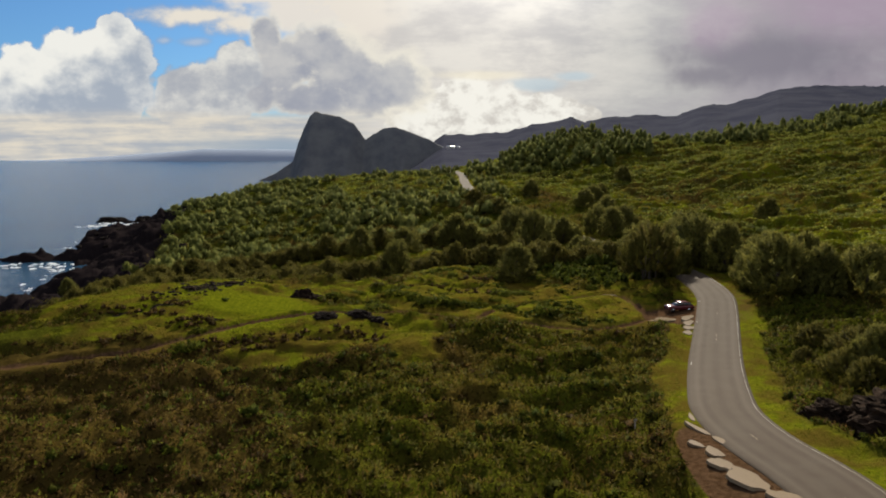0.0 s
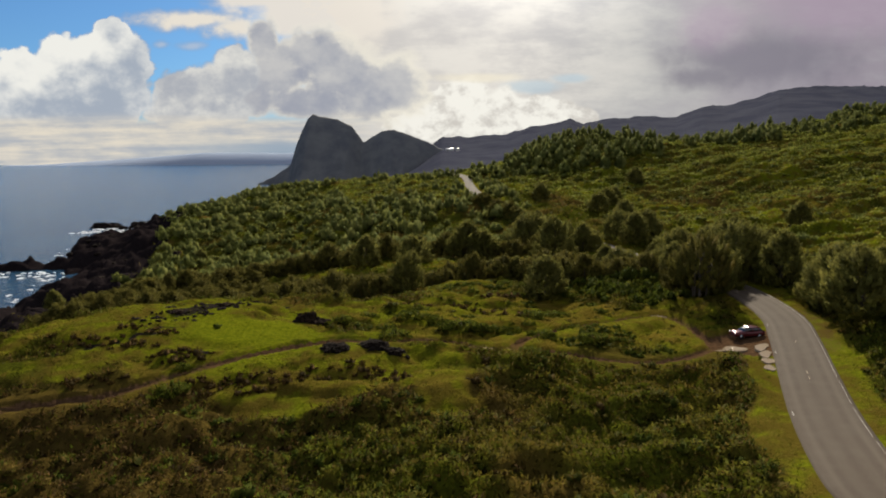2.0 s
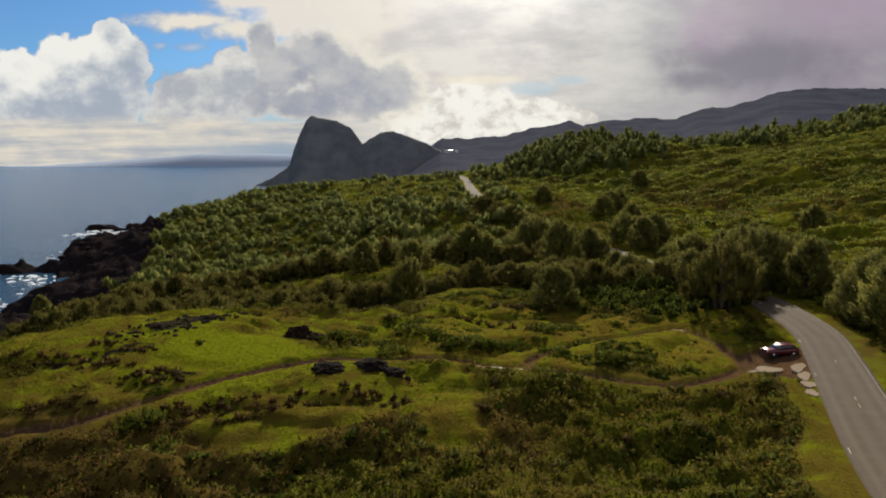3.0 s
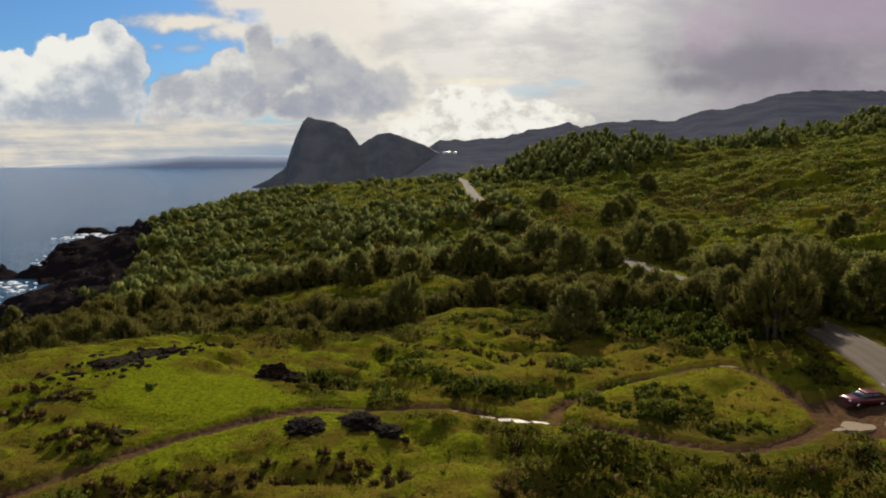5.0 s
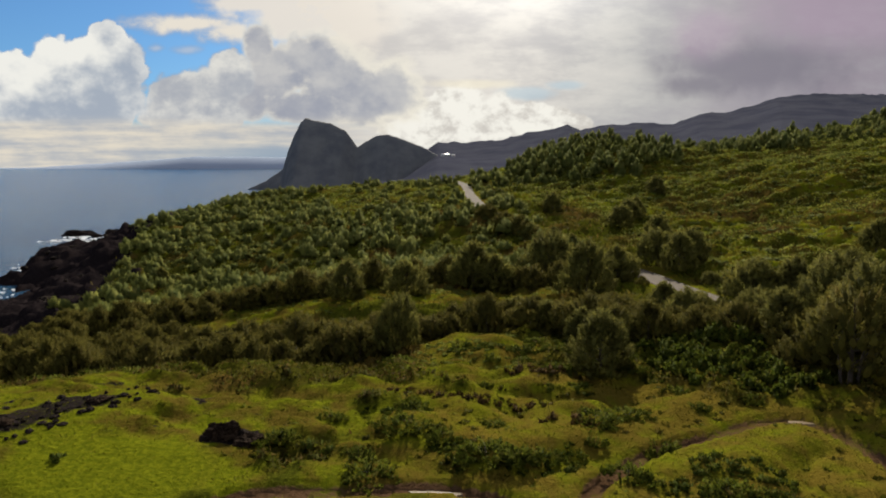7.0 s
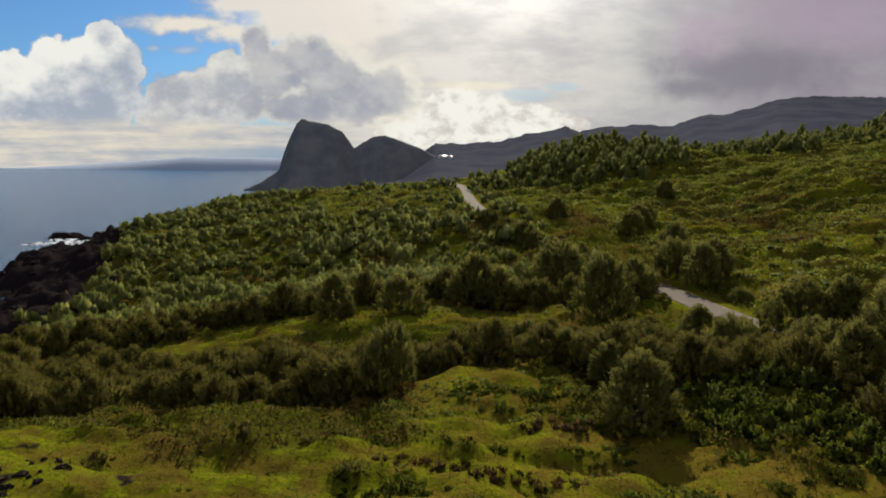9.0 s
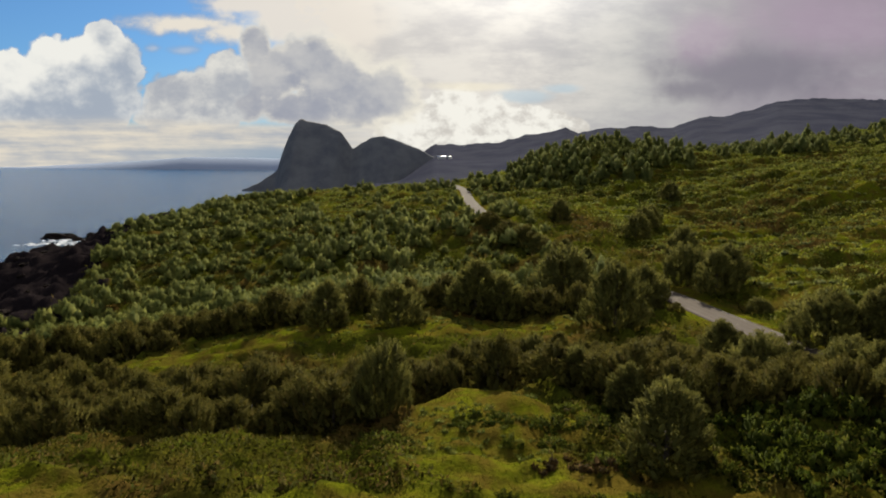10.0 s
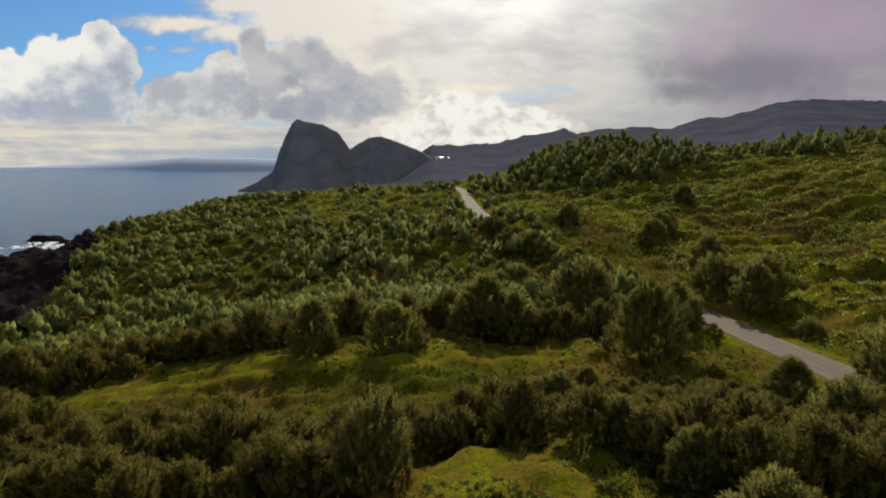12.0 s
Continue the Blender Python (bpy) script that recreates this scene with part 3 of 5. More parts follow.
def fill_mesh(me, verts, faces):
    """Vertices and equal-sided faces into a mesh, smooth-shaded."""
    n, k = len(faces), faces.shape[1]
    me.vertices.add(len(verts))
    me.vertices.foreach_set("co", np.asarray(verts, np.float32).ravel())
    me.loops.add(n * k)
    me.loops.foreach_set("vertex_index", np.asarray(faces, np.int32).ravel())
    me.polygons.add(n)
    me.polygons.foreach_set("loop_start", np.arange(0, n * k, k, dtype=np.int32))
    me.polygons.foreach_set("loop_total", np.full(n, k, np.int32))
    me.polygons.foreach_set("use_smooth", np.ones(n, bool))
    me.update()


def give(me, name, values):
    me.attributes.new(name, "FLOAT", "POINT").data.foreach_set("value", np.asarray(values, np.float32).ravel())


def spread(*pieces):
    """Values from piece to piece: (start, end, step) each."""
    return np.concatenate([np.arange(a, b, s) for a, b, s in pieces])


def build_ground():
    y = spread((-160, 16, 8), (16, 40, 1.6), (40, 140, 0.55), (140, 240, 0.95), (240, 480, 2.0), (480, 760, 6), (760, 2480, 22), (2480, 3700, 90))
    s = np.concatenate([-np.geomspace(4, 1.02, 24), np.linspace(-1, 1, 350), np.geomspace(1.02, 4, 24)])
    wide = np.maximum(0.74 * (y + 6), 46)
    xs, ys = s[None, :] * wide[:, None], np.repeat(y[:, None], len(s), 1)
    zones = pads(xs, ys)
    zs = height(xs, ys, zones)
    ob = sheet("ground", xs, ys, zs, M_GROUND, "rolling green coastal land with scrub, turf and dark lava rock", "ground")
    for name, v in zip(("grass", "dirt", "rock"), zones):
        give(ob.data, name, v)
    give(ob.data, "dry", dryness(xs, ys))
    # share of the painted haze colour, growing with distance
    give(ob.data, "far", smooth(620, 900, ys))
    give(ob.data, "lawn", flat_lawn(xs, ys))
    give(ob.data, "withered", withered(xs, ys))
    across = np.cross(np.stack([np.gradient(a, axis=1) for a in (xs, ys, zs)], -1), np.stack([np.gradient(a, axis=0) for a in (xs, ys, zs)], -1))
    across /= np.linalg.norm(across, axis=-1)[..., None]
    return y, s, wide, np.dstack([zs, across, *zones])


GRID_Y, GRID_S, GRID_WIDE, GRID = build_ground()


def ground_at(x, y):
    """Height, normal (three columns) and zones of the built ground at each place."""
    r = np.clip(np.interp(y, GRID_Y, np.arange(len(GRID_Y))), 0, len(GRID_Y) - 1.001)
    c = np.clip(np.interp(x / np.interp(y, GRID_Y, GRID_WIDE), GRID_S, np.arange(len(GRID_S))), 0, len(GRID_S) - 1.001)
    i, j = r.astype(int), c.astype(int)
    u, v = (r - i)[:, None], (c - j)[:, None]
    return (GRID[i, j] * (1 - v) + GRID[i, j + 1] * v) * (1 - u) + (GRID[i + 1, j] * (1 - v) + GRID[i + 1, j + 1] * v) * u


def build_sea():
    """The sea, which lifts a little far out so that its rim lies at the true horizon."""
    y = spread((-1500, 0, 150), (0, 1000, 25), (1000, 4900, 60))
    x = np.concatenate([-np.geomspace(4900, 150, 60), np.linspace(-140, 140, 8), np.geomspace(150, 4900, 40)])
    xs, ys = np.meshgrid(x, y)
    zs = SEA + 63.5 * np.clip((ys - 1700) / 3200, 0, 1) ** 1.6
    return sheet("water", xs, ys, zs, M_SEA, "blue-grey ocean with small wind waves", "sea")


build_sea()


def ribbon(name, line, offsets, lift, material, label, category, thick=0.25):
    """A strip along a plan line, with its side faces, laid on the land."""
    d = np.gradient(line, axis=0)
    d /= np.linalg.norm(d, axis=1)[:, None]
    side = np.stack([d[:, 1], -d[:, 0]], 1)
    offs = np.array(offsets, float)
    xs = line[:, :1] + side[:, :1] * offs
    ys = line[:, 1:] + side[:, 1:] * offs
    crown = lift - 0.0035 * offs ** 2
    zs = land(xs, ys) + crown
    xs = np.concatenate([xs[:, :1], xs, xs[:, -1:]], 1)
    ys = np.concatenate([ys[:, :1], ys, ys[:, -1:]], 1)
    zs = np.concatenate([zs[:, :1] - thick, zs, zs[:, -1:] - thick], 1)
    return sheet(name, xs[:, ::-1], ys[:, ::-1], zs[:, ::-1], material, label, category)


road = ribbon("road", ROAD_XY, np.linspace(-2.95, 2.95, 13), 0.07, M_ROAD, "narrow two-lane road of worn grey asphalt", "road")
across = np.concatenate([[-2.95], np.linspace(-2.95, 2.95, 13), [2.95]])[::-1]
give(road.data, "wear", np.tile(np.exp(-((np.abs(across) - 0.75) / 0.28) ** 2) + np.exp(-((np.abs(across) - 2.1) / 0.28) ** 2), len(ROAD_XY)))

# ---- headland, islets and the far island ----
HEAD_X = (-640, -580, -520, -476, -457, -439, -420, -407, -370, -329, -287, -268, -251, -229, -195, -162, -112, -53, 6, 80, 160)
HEAD_Z = (-60, -42, -13, 20, 78, 120, 156, 168, 160, 152, 131, 108, 83, 96, 114, 119, 103, 78, 46, -10, -60)


def build_headland():
    x, v = np.arange(-660, 180, 5.0), np.linspace(-1, 1, 90)
    xs, vs = np.meshgrid(x, v)
    top = np.interp(xs + (rough_noise(xs, vs * 260, 50, 3, 3) - 0.5) * 16 * np.abs(vs), HEAD_X, HEAD_Z)
    ys = 1920 + np.where(vs < 0, vs * 260 * np.clip((top + 62) / 230, 0.03, 1), vs * 40) + 30 * np.sin(xs / 90)
    fall = np.where(vs < 0, 1 - np.abs(vs) ** 1.3, smooth(0.8, -0.3, vs) / smooth(0.8, -0.3, 0.0))
    zs = -70 + (top + 70) * (0.25 * fall + 0.75 * fall ** 1.7)
    gully = np.abs(rough_noise(xs * 1.6, ys * 0.45, 60, 83, 5) - 0.5)
    zs += (rough_noise(xs, ys, 30, 81, 5) - 0.5) * 14 * (1 - fall) - gully * 60 * fall * (1 - fall) * 2
    zs += (rough_noise(xs, ys, 9, 85, 2) - 0.5) * 4
    return sheet("headland", xs, ys, zs, M_HEAD, "steep haze-grey rocky headland with a blunt peak by the sea", "headland")


build_headland()


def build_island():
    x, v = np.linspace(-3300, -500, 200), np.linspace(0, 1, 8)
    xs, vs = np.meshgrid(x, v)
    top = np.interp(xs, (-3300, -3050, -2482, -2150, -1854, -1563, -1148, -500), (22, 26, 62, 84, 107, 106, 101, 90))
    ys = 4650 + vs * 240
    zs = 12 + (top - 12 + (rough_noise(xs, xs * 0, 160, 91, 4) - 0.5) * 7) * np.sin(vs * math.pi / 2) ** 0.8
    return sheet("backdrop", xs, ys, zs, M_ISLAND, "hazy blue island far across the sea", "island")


build_island()


def lump_mesh(name, material, size, seed, cuts=4, rough=0.35):
    """A rock: a ball cut fine, pushed in and out and squared a little."""
    bm = bmesh.new()
    bmesh.ops.create_icosphere(bm, subdivisions=cuts, radius=1.0)
    for v in bm.verts:
        p = v.co.normalized()
        n = noise.fractal(p * 1.6 + Vector((seed * 7.1, seed, 0)), 0.9, 2.1, 5)
        c = noise.cell(p * 2.3 + Vector((seed * 3.7, 0, seed)))
        fine = noise.fractal(p * 5.0 + Vector((seed, seed * 2.3, 1)), 0.8, 2.1, 4)
        v.co = p * (1 + rough * n + 0.05 * c + 0.16 * fine)
        v.co = Vector((v.co.x * size[0], v.co.y * size[1], v.co.z * size[2]))
    me = bpy.data.meshes.new(name)
    bm.to_mesh(me)
    bm.free()
    me.materials.append(material)
    return me


for i, (x, y, sx, sy, sz) in enumerate(((-345, 655, 17, 7, 4.5), (-312, 650, 9, 6, 6.5), (-322, 640, 4, 3, 2.5), (-285, 300, 26, 5, 2.2))):
    rock = new("sea_rock", lump_mesh("sea_rock", M_LAVA, (sx, sy, sz), i + 3))
    rock.location = (x, y, SEA)
    tagged(rock, "low black lava rock awash in the surf", "rock", "rocks in the surf")

# ---- plants ----
def leaf_tris(rng, base, way, length, width):
    """Single pointed leaves: a triangle each, rooted at base and pointing along way."""
    way = way / np.linalg.norm(way, axis=1)[:, None]
    side = np.cross(way, rng.normal(size=way.shape))
    side /= np.linalg.norm(side, axis=1)[:, None] + 1e-9
    tip = base + way * length[:, None]
    verts = np.stack([base - side * width[:, None] / 2, base + side * width[:, None] / 2, tip], 1).reshape(-1, 3)
    return verts, np.arange(len(verts)).reshape(-1, 3)


PUFF_V = np.array([(math.cos(a) * r, math.sin(a) * r, h) for r, h, o in ((1.0, 0.28, 0.0), (0.78, 0.68, 0.63)) for a in np.arange(5) * 1.2566 + o] + [(0, 0, 0), (0, 0, 1)])
PUFF_F = np.array([f for i in range(5) for j in ((i + 1) % 5,) for f in ((10, j, i), (i, j, 5 + i), (j, 5 + j, 5 + i), (5 + i, 5 + j, 11))])


def unit(v):
    return v / (np.linalg.norm(v, axis=-1, keepdims=True) + 1e-6)


def crown_leaves(rng, count, tall, wide, cone, plumes, leaf, broad=0.15, core=1.0):
    """A crown on the origin: upright feathery plumes that fan out from the stem to an uneven egg, each leafy round a dark spindle."""
    t = rng.uniform(0.10, 1.0, plumes) ** 0.9
    turn = rng.uniform(0, 2 * math.pi, plumes)
    reach = np.minimum(1, (t + 0.22) / 0.42) ** 0.7 * np.maximum(0.02, 1 - t ** 2.2) ** cone
    lobes = 1 + 0.13 * np.sin(turn * 2 + rng.uniform(0, 6)) + 0.12 * np.sin(turn * 3 + t * 7 + rng.uniform(0, 6))
    r = wide * reach * lobes * rng.uniform(0.45, 1.0, plumes) ** 0.7
    end = np.stack([np.cos(turn) * r, np.sin(turn) * r, t * (tall - leaf * 0.6) * rng.uniform(0.82, 1.06, plumes)], 1)
    size = 0.66 * (wide * wide * tall / plumes) ** 0.3333
    lean = unit(np.stack([np.cos(turn), np.sin(turn), 2.2 + 1.5 * t], 1) + rng.normal(size=(plumes, 3)) * 0.3)
    span = size * rng.uniform(2.2, 4.2, plumes)
    start = end - lean * span[:, None]
    start[:, 2] = np.maximum(start[:, 2], 0.02)
    side = unit(np.cross(lean, rng.normal(size=(plumes, 3))))
    other = np.cross(lean, side)
    fat = (size * core * rng.uniform(0.6, 0.85, plumes))[:, None, None]
    blobs = start[:, None] + fat * (side[:, None] * PUFF_V[None, :, :1] + other[:, None] * PUFF_V[None, :, 1:2]) + (end - start)[:, None] * (0.06 + PUFF_V[None, :, 2:] * 0.86)
    out = unit(np.stack([end[:, 0] / wide, end[:, 1] / wide, (end[:, 2] / tall - 0.38) * 1.5], 1))
    blob_n = np.repeat(out, len(PUFF_V), axis=0) + unit(blobs - (start * 0.6 + end * 0.4)[:, None]).reshape(-1, 3) * 0.4 + np.array([0, 0, 0.25])
    blobs = blobs.reshape(-1, 3)
    faces = (PUFF_F[None] + (np.arange(plumes) * len(PUFF_V))[:, None, None]).reshape(-1, 3)
    which = rng.integers(0, plumes, count)
    u = rng.uniform(0.05, 1.0, count) ** 0.8
    spin = rng.uniform(0, 2 * math.pi, count)
    radial = side[which] * np.cos(spin)[:, None] + other[which] * np.sin(spin)[:, None]
    swell = size * 0.9 * np.sin(math.pi * np.clip(u, 0, 0.97) ** 0.75) * rng.uniform(0.6, 1.15, count)
    base = start[which] + (end - start)[which] * u[:, None] + radial * swell[:, None]
    base[:, 2] = np.maximum(base[:, 2], 0.03)
    way = lean[which] * 0.9 + radial * 0.3 + rng.normal(size=(count, 3)) * 0.28
    length = leaf * rng.uniform(0.6, 1.4, count)
    v, f = leaf_tris(rng, base, way, length, length * broad * rng.uniform(0.7, 1.4, count))
    leaf_n = np.repeat(out[which] + radial * 0.4 + np.array([0, 0, 0.25]) + rng.normal(size=(count, 3)) * 0.2, 3, axis=0)
    v, f = np.vstack([blobs, v]), np.vstack([faces, f + len(blobs)])
    v[:, 2] = np.maximum(v[:, 2], -0.1)
    return v, f, unit(np.vstack([blob_n, leaf_n]))


def tube(bm, points, radii, sides=6):
    rings = []
    for p, r in zip(points, radii):
        rings.append([bm.verts.new((p[0] + r * math.cos(a), p[1] + r * math.sin(a), p[2])) for a in np.linspace(0, 2 * math.pi, sides, endpoint=False)])
    for a, b in zip(rings, rings[1:]):
        for i in range(sides):
            bm.faces.new((a[i], a[(i + 1) % sides], b[(i + 1) % sides], b[i]))
    bm.faces.new(rings[-1])


def part(name, bm, material, parent, label=""):
    me = bpy.data.meshes.new(name)
    bm.to_mesh(me)
    bm.free()
    me.materials.append(material)
    for p in me.polygons:
        p.use_smooth = True
    ob = new(name, me)
    ob.parent = parent
    return tagged(ob, label)


def array_part(name, verts, faces, material, parent, normals=None):
    me = bpy.data.meshes.new(name)
    fill_mesh(me, verts, faces)
    if normals is not None:
        me.normals_split_custom_set_from_vertices(normals)
    me.materials.append(material)
    ob = new(name, me)
    ob.parent = parent
    return ob


def build_tree(seed, tall, wide, cone, count, material, name, label, leaf=0.7, clumps=110, broad=0.15, limbs=12, core=0.5, bare=0.0):
    rng = np.random.default_rng(seed)
    tree = new(name)
    bm = bmesh.new()
    bend = rng.uniform(-0.3, 0.3, 2)
    hs = np.linspace(-0.4, tall * 0.82, 7)
    tube(bm, [(bend[0] * (h / tall) ** 2, bend[1] * (h / tall) ** 2, h) for h in hs], 0.022 * tall * (1.1 - hs / tall), 7)
    for _ in range(limbs):
        h = rng.uniform(0.12, 0.7) * tall
        a, d = rng.uniform(0, 2 * math.pi), wide * rng.uniform(0.5, 0.85) * (1 - h / tall) ** cone
        lift = rng.uniform(0.4, 0.9) * d
        tube(bm, [(d * f * math.cos(a), d * f * math.sin(a), h + lift * f ** 1.4) for f in (0, 0.35, 0.7, 1)], [0.011 * tall * k for k in (1, 0.7, 0.45, 0.15)], 4)
    part("trunk", bm, M_BARK, tree, "grey-brown bark")
    v, f, soft = crown_leaves(rng, count, tall, wide, cone, clumps, leaf, broad, core)
    v[:, 2] = bare * tall + v[:, 2] * (1 - bare)
    array_part("crown", v, f, material, tree, soft)
    return tagged(tree, label, "tree")


def set_down(ob, x, y, size, turn, stretch=1.0, sink=0.1):
    z = float(ground_at(np.array([x]), np.array([y]))[0, 0]) - sink
    return Matrix.Translation((x, y, z)) @ Matrix.Rotation(turn, 4, "Z") @ Matrix.Diagonal((size * stretch, size * stretch, size, 1))


NEEDLE_LABEL = "dark green feathery needle-leaved tree on a grassy slope"
KINDS = [build_tree(11 + i, 8.0, w, c, 17000, M_NEEDLE, "needle_tree", NEEDLE_LABEL, 0.30, 260, 0.2) for i, (w, c) in enumerate(((3.2, 0.44), (2.8, 0.52), (3.8, 0.38), (3.5, 0.42), (2.7, 0.48)))]
BUSHY = [build_tree(31 + i, 5.0, w, 0.58, 9000, M_BUSH_SHADED, "bushy_tree", "bushy olive-green young tree in a dense thicket", 0.25, 130, 0.2, 4) for i, w in enumerate((2.9, 3.4, 2.5, 3.1))]
USED = set()


def unscaled(m, src):
    """The pose m, freed from the size of the model that is copied."""
    return m @ Matrix.Diagonal((*(1 / k for k in src.matrix_basis.to_scale()), 1))


def plant(kinds, x, y, tall, wide, rng, group):
    """One more tree of a kind, scaled to its height and spread; the first of each is the model itself."""
    src = kinds[int(rng.integers(len(kinds)))]
    full = 8.0 if kinds is KINDS else 5.0
    model = max(abs(v.co.x) for v in src.children[1].data.vertices) * 0.95
    size = tall / full
    m = set_down(src, x, y, size, rng.uniform(0, 6.28), min(1.5, max(0.42, wide / 2 / (model * size))))
    if src.name not in USED:
        USED.add(src.name)
        src.matrix_basis = m
        ob = src
    else:
        ob = copy_thing(src, unscaled(m, src))
    return tagged(ob, group=group)


# single trees that stand out: x, y, height, spread
ROADSIDE_TREES = ((55.5, 101, 9.2, 9), (60, 97, 8.6, 8), (66, 96, 8, 9), (59.5, 130, 10, 8), (57.5, 141, 11.5, 9), (47.6, 131, 9, 8), (45.5, 151, 7, 6), (45, 145.5, 7, 6), (43.6, 139, 7.4, 7),
                  (60, 201, 3.6, 8), (56, 173, 9, 9), (62.5, 171, 9, 9), (60.5, 153, 11.5, 9), (59.5, 113, 10, 7.5), (64.5, 110, 9.5, 8), (64.5, 147, 9.5, 9), (58.5, 217, 10, 9), (64.5, 227, 10, 9), (58, 232, 11, 8), (41.5, 213.5, 10, 7.5), (45, 219, 7, 6), (40.5, 159.2, 6, 3.6), (45.5, 162.5, 3.5, 3), (43.6, 229, 6, 5.5), (41, 239, 7, 6.5), (37.6, 251, 7.5, 6.5), (34.4, 264, 7, 6.5), (29.5, 279, 6.5, 6.5), (24, 294, 5.5, 6))
FIELD_TREES = ((17.7, 132.6, 8.2, 4.3), (-8.8, 151, 9.2, 4.6), (-16.9, 155, 4.0, 2.4), (28.6, 189, 12.5, 5.8), (26.5, 226, 15, 15), (5.3, 211, 12.5, 11), (10.8, 209, 9.5, 9),
               (-10.5, 202, 8.6, 8), (-25, 206, 9.5, 9), (37.3, 155, 6.8, 8), (14.8, 156, 5.2, 8), (18.2, 146, 5.6, 6.5), (11.5, 171, 4.7, 7), (36.7, 165, 6, 8), (24.7, 145, 4.6, 6))
HILL_TREES = ((116, 228, 9, 9), (74.7, 318, 8.4, 10), (102, 369, 10, 7), (45, 330, 9, 10), (66, 256, 10.5, 11), (80, 328, 9, 10), (66, 300, 9, 9), (-116, 310, 7, 9), (-152, 255, 8, 12), (47, 64, 5.5, 7), (50, 58, 5, 7))


CUTTING_BUSHES = ((45, 66, 3.5, 5.5), (48.5, 70, 3.5, 5.5), (44, 60.5, 3.2, 4.5), (50, 63, 4, 6), (47, 75.5, 3, 5), (53, 70, 3.6, 6), (42.5, 55.5, 2.6, 4), (47.5, 56, 3.6, 5.5), (52, 57, 4, 6), (43.2, 70.5, 2.4, 3.6), (56, 64, 4, 6), (40.0, 57.5, 1.8, 3))


def plant_named():
    rng = np.random.default_rng(5)
    for rows, group in ((ROADSIDE_TREES, "trees beside the road"), (FIELD_TREES, "trees in the fields"), (HILL_TREES, "trees on the hillside")):
        for x, y, tall, wide in rows:
            plant(KINDS, x, y, tall, wide, rng, group)


def plant_spreading():
    """The broad old tree over the bend of the road, bare-stemmed below."""
    tree = build_tree(53, 11.5, 6.4, 0.36, 16000, M_BUSH_SHADED, "spreading_tree", "broad dark tree with bare stems beside the road", 0.32, 200, 0.22, 22, 0.5, 0.2)
    for x, y, lean in ((-1.1, 0.5, -0.9), (1.3, -0.3, 1.0), (0.5, 1.1, 0.4)):
        bm = bmesh.new()
        tube(bm, [(x, y, -0.4), (x + lean * 0.4, y * 1.2, 2.0), (x + lean * 1.4, y * 1.5, 4.8)], [0.2, 0.15, 0.08], 7)
        part("stem", bm, M_BARK, tree, "crooked grey side stem")
    tree.matrix_basis = set_down(tree, 41.8, 121.6, 1.0, 0.7)
    tagged(tree, group="trees beside the road")


def scatter(rng, box, count, gap, allow, keep):
    """Random places in a box (x0, x1, y0, y1), kept apart, where allow(x, y) is over a random number."""
    x = rng.uniform(box[0], box[1], count)
    y = rng.uniform(box[2], box[3], count)
    good = allow(x, y) > rng.uniform(0, 1, count)
    for a, b in zip(x[good], y[good]):
        if all((a - c) ** 2 + (b - d) ** 2 > gap * gap for c, d in keep):
            keep.append((a, b))
    return keep


def clear_of_road(x, y):
    return smooth(4.6, 6.0, from_line(x, y, ROAD_XY)) * smooth(1.5, 3.0, np.minimum(from_line(x, y, TRACK_XY), from_line(x, y, LOOP_XY)))


def thicket(x, y):
    """Where the young trees stand densely: the gully band and the foot of the hill."""
    wob = rough_noise(x, y, 16, 101)
    edge = np.interp(x, (-110, -60, -40, -24, -10, -4, 5, 10, 20, 45), (170, 158, 152, 150, 153, 159, 162, 159, 147, 140))
    back = np.interp(x, (-110, -60, -30, 0, 15, 50), (192, 183, 168, 168, 171, 178))
    band = smooth(-2, 3, y - edge) * smooth(4, -3, y - back)
    foot = smooth(-2, 4, y - (shelf_line(x) + 13 + (wob - 0.5) * 8)) * smooth(0.28, 0.42, wob + 0.12)
    return np.maximum(band, foot) * clear_of_road(x, y) * smooth(58, 44, x)


def plant_thicket():
    rng = np.random.default_rng(8)
    spots = []
    # a screen of trees along the seaward side of the road
    d = np.gradient(ROAD_XY, axis=0)
    d /= np.linalg.norm(d, axis=1)[:, None]
    for (x, y), (dx, dy) in zip(ROAD_XY, d):
        if (128 < y < 158 or 232 < y < 318) and rng.uniform() < 0.5:
            o = rng.uniform(5.0, 10.0)
            spots.append((x - dy * o, y + dx * o))
    spots = scatter(rng, (-105, 50, 138, 262), 5200, 3.3, thicket, spots)
    spots.sort(key=lambda s: s[1])
    for x, y in spots[:290]:
        low = 1.08 if y < 190 else 1.1
        tall = rng.uniform(3.0, 6.6) * low
        if x > 12:
            tall = min(tall * 1.15, max(2.4, 6.0 - 0.15 * max(0.0, y - 148))) if y < 186 else tall
        if x > 28:
            tall = min(tall, max(1.9, 5.0 - 0.16 * max(0.0, y - 145)))
        plant(BUSHY, x, y, tall * 1.1, rng.uniform(3.7, 5.8), rng, "young trees of the thicket")
    for along in range(236, 326, 5):
        i = int(np.argmin(np.abs(ROAD_XY[:, 1] - along)))
        o = rng.uniform(5.4, 7.0)
        plant(BUSHY, ROAD_XY[i, 0] - d[i, 1] * o, ROAD_XY[i, 1] + d[i, 0] * o, rng.uniform(4.8, 7.0), rng.uniform(5.5, 7.5), rng, "bushes screening the road")
    for x, y, tall, wide in CUTTING_BUSHES:
        plant(BUSHY, x, y, tall, wide, rng, "bushes over the roadside cutting")
    return spots[290:]


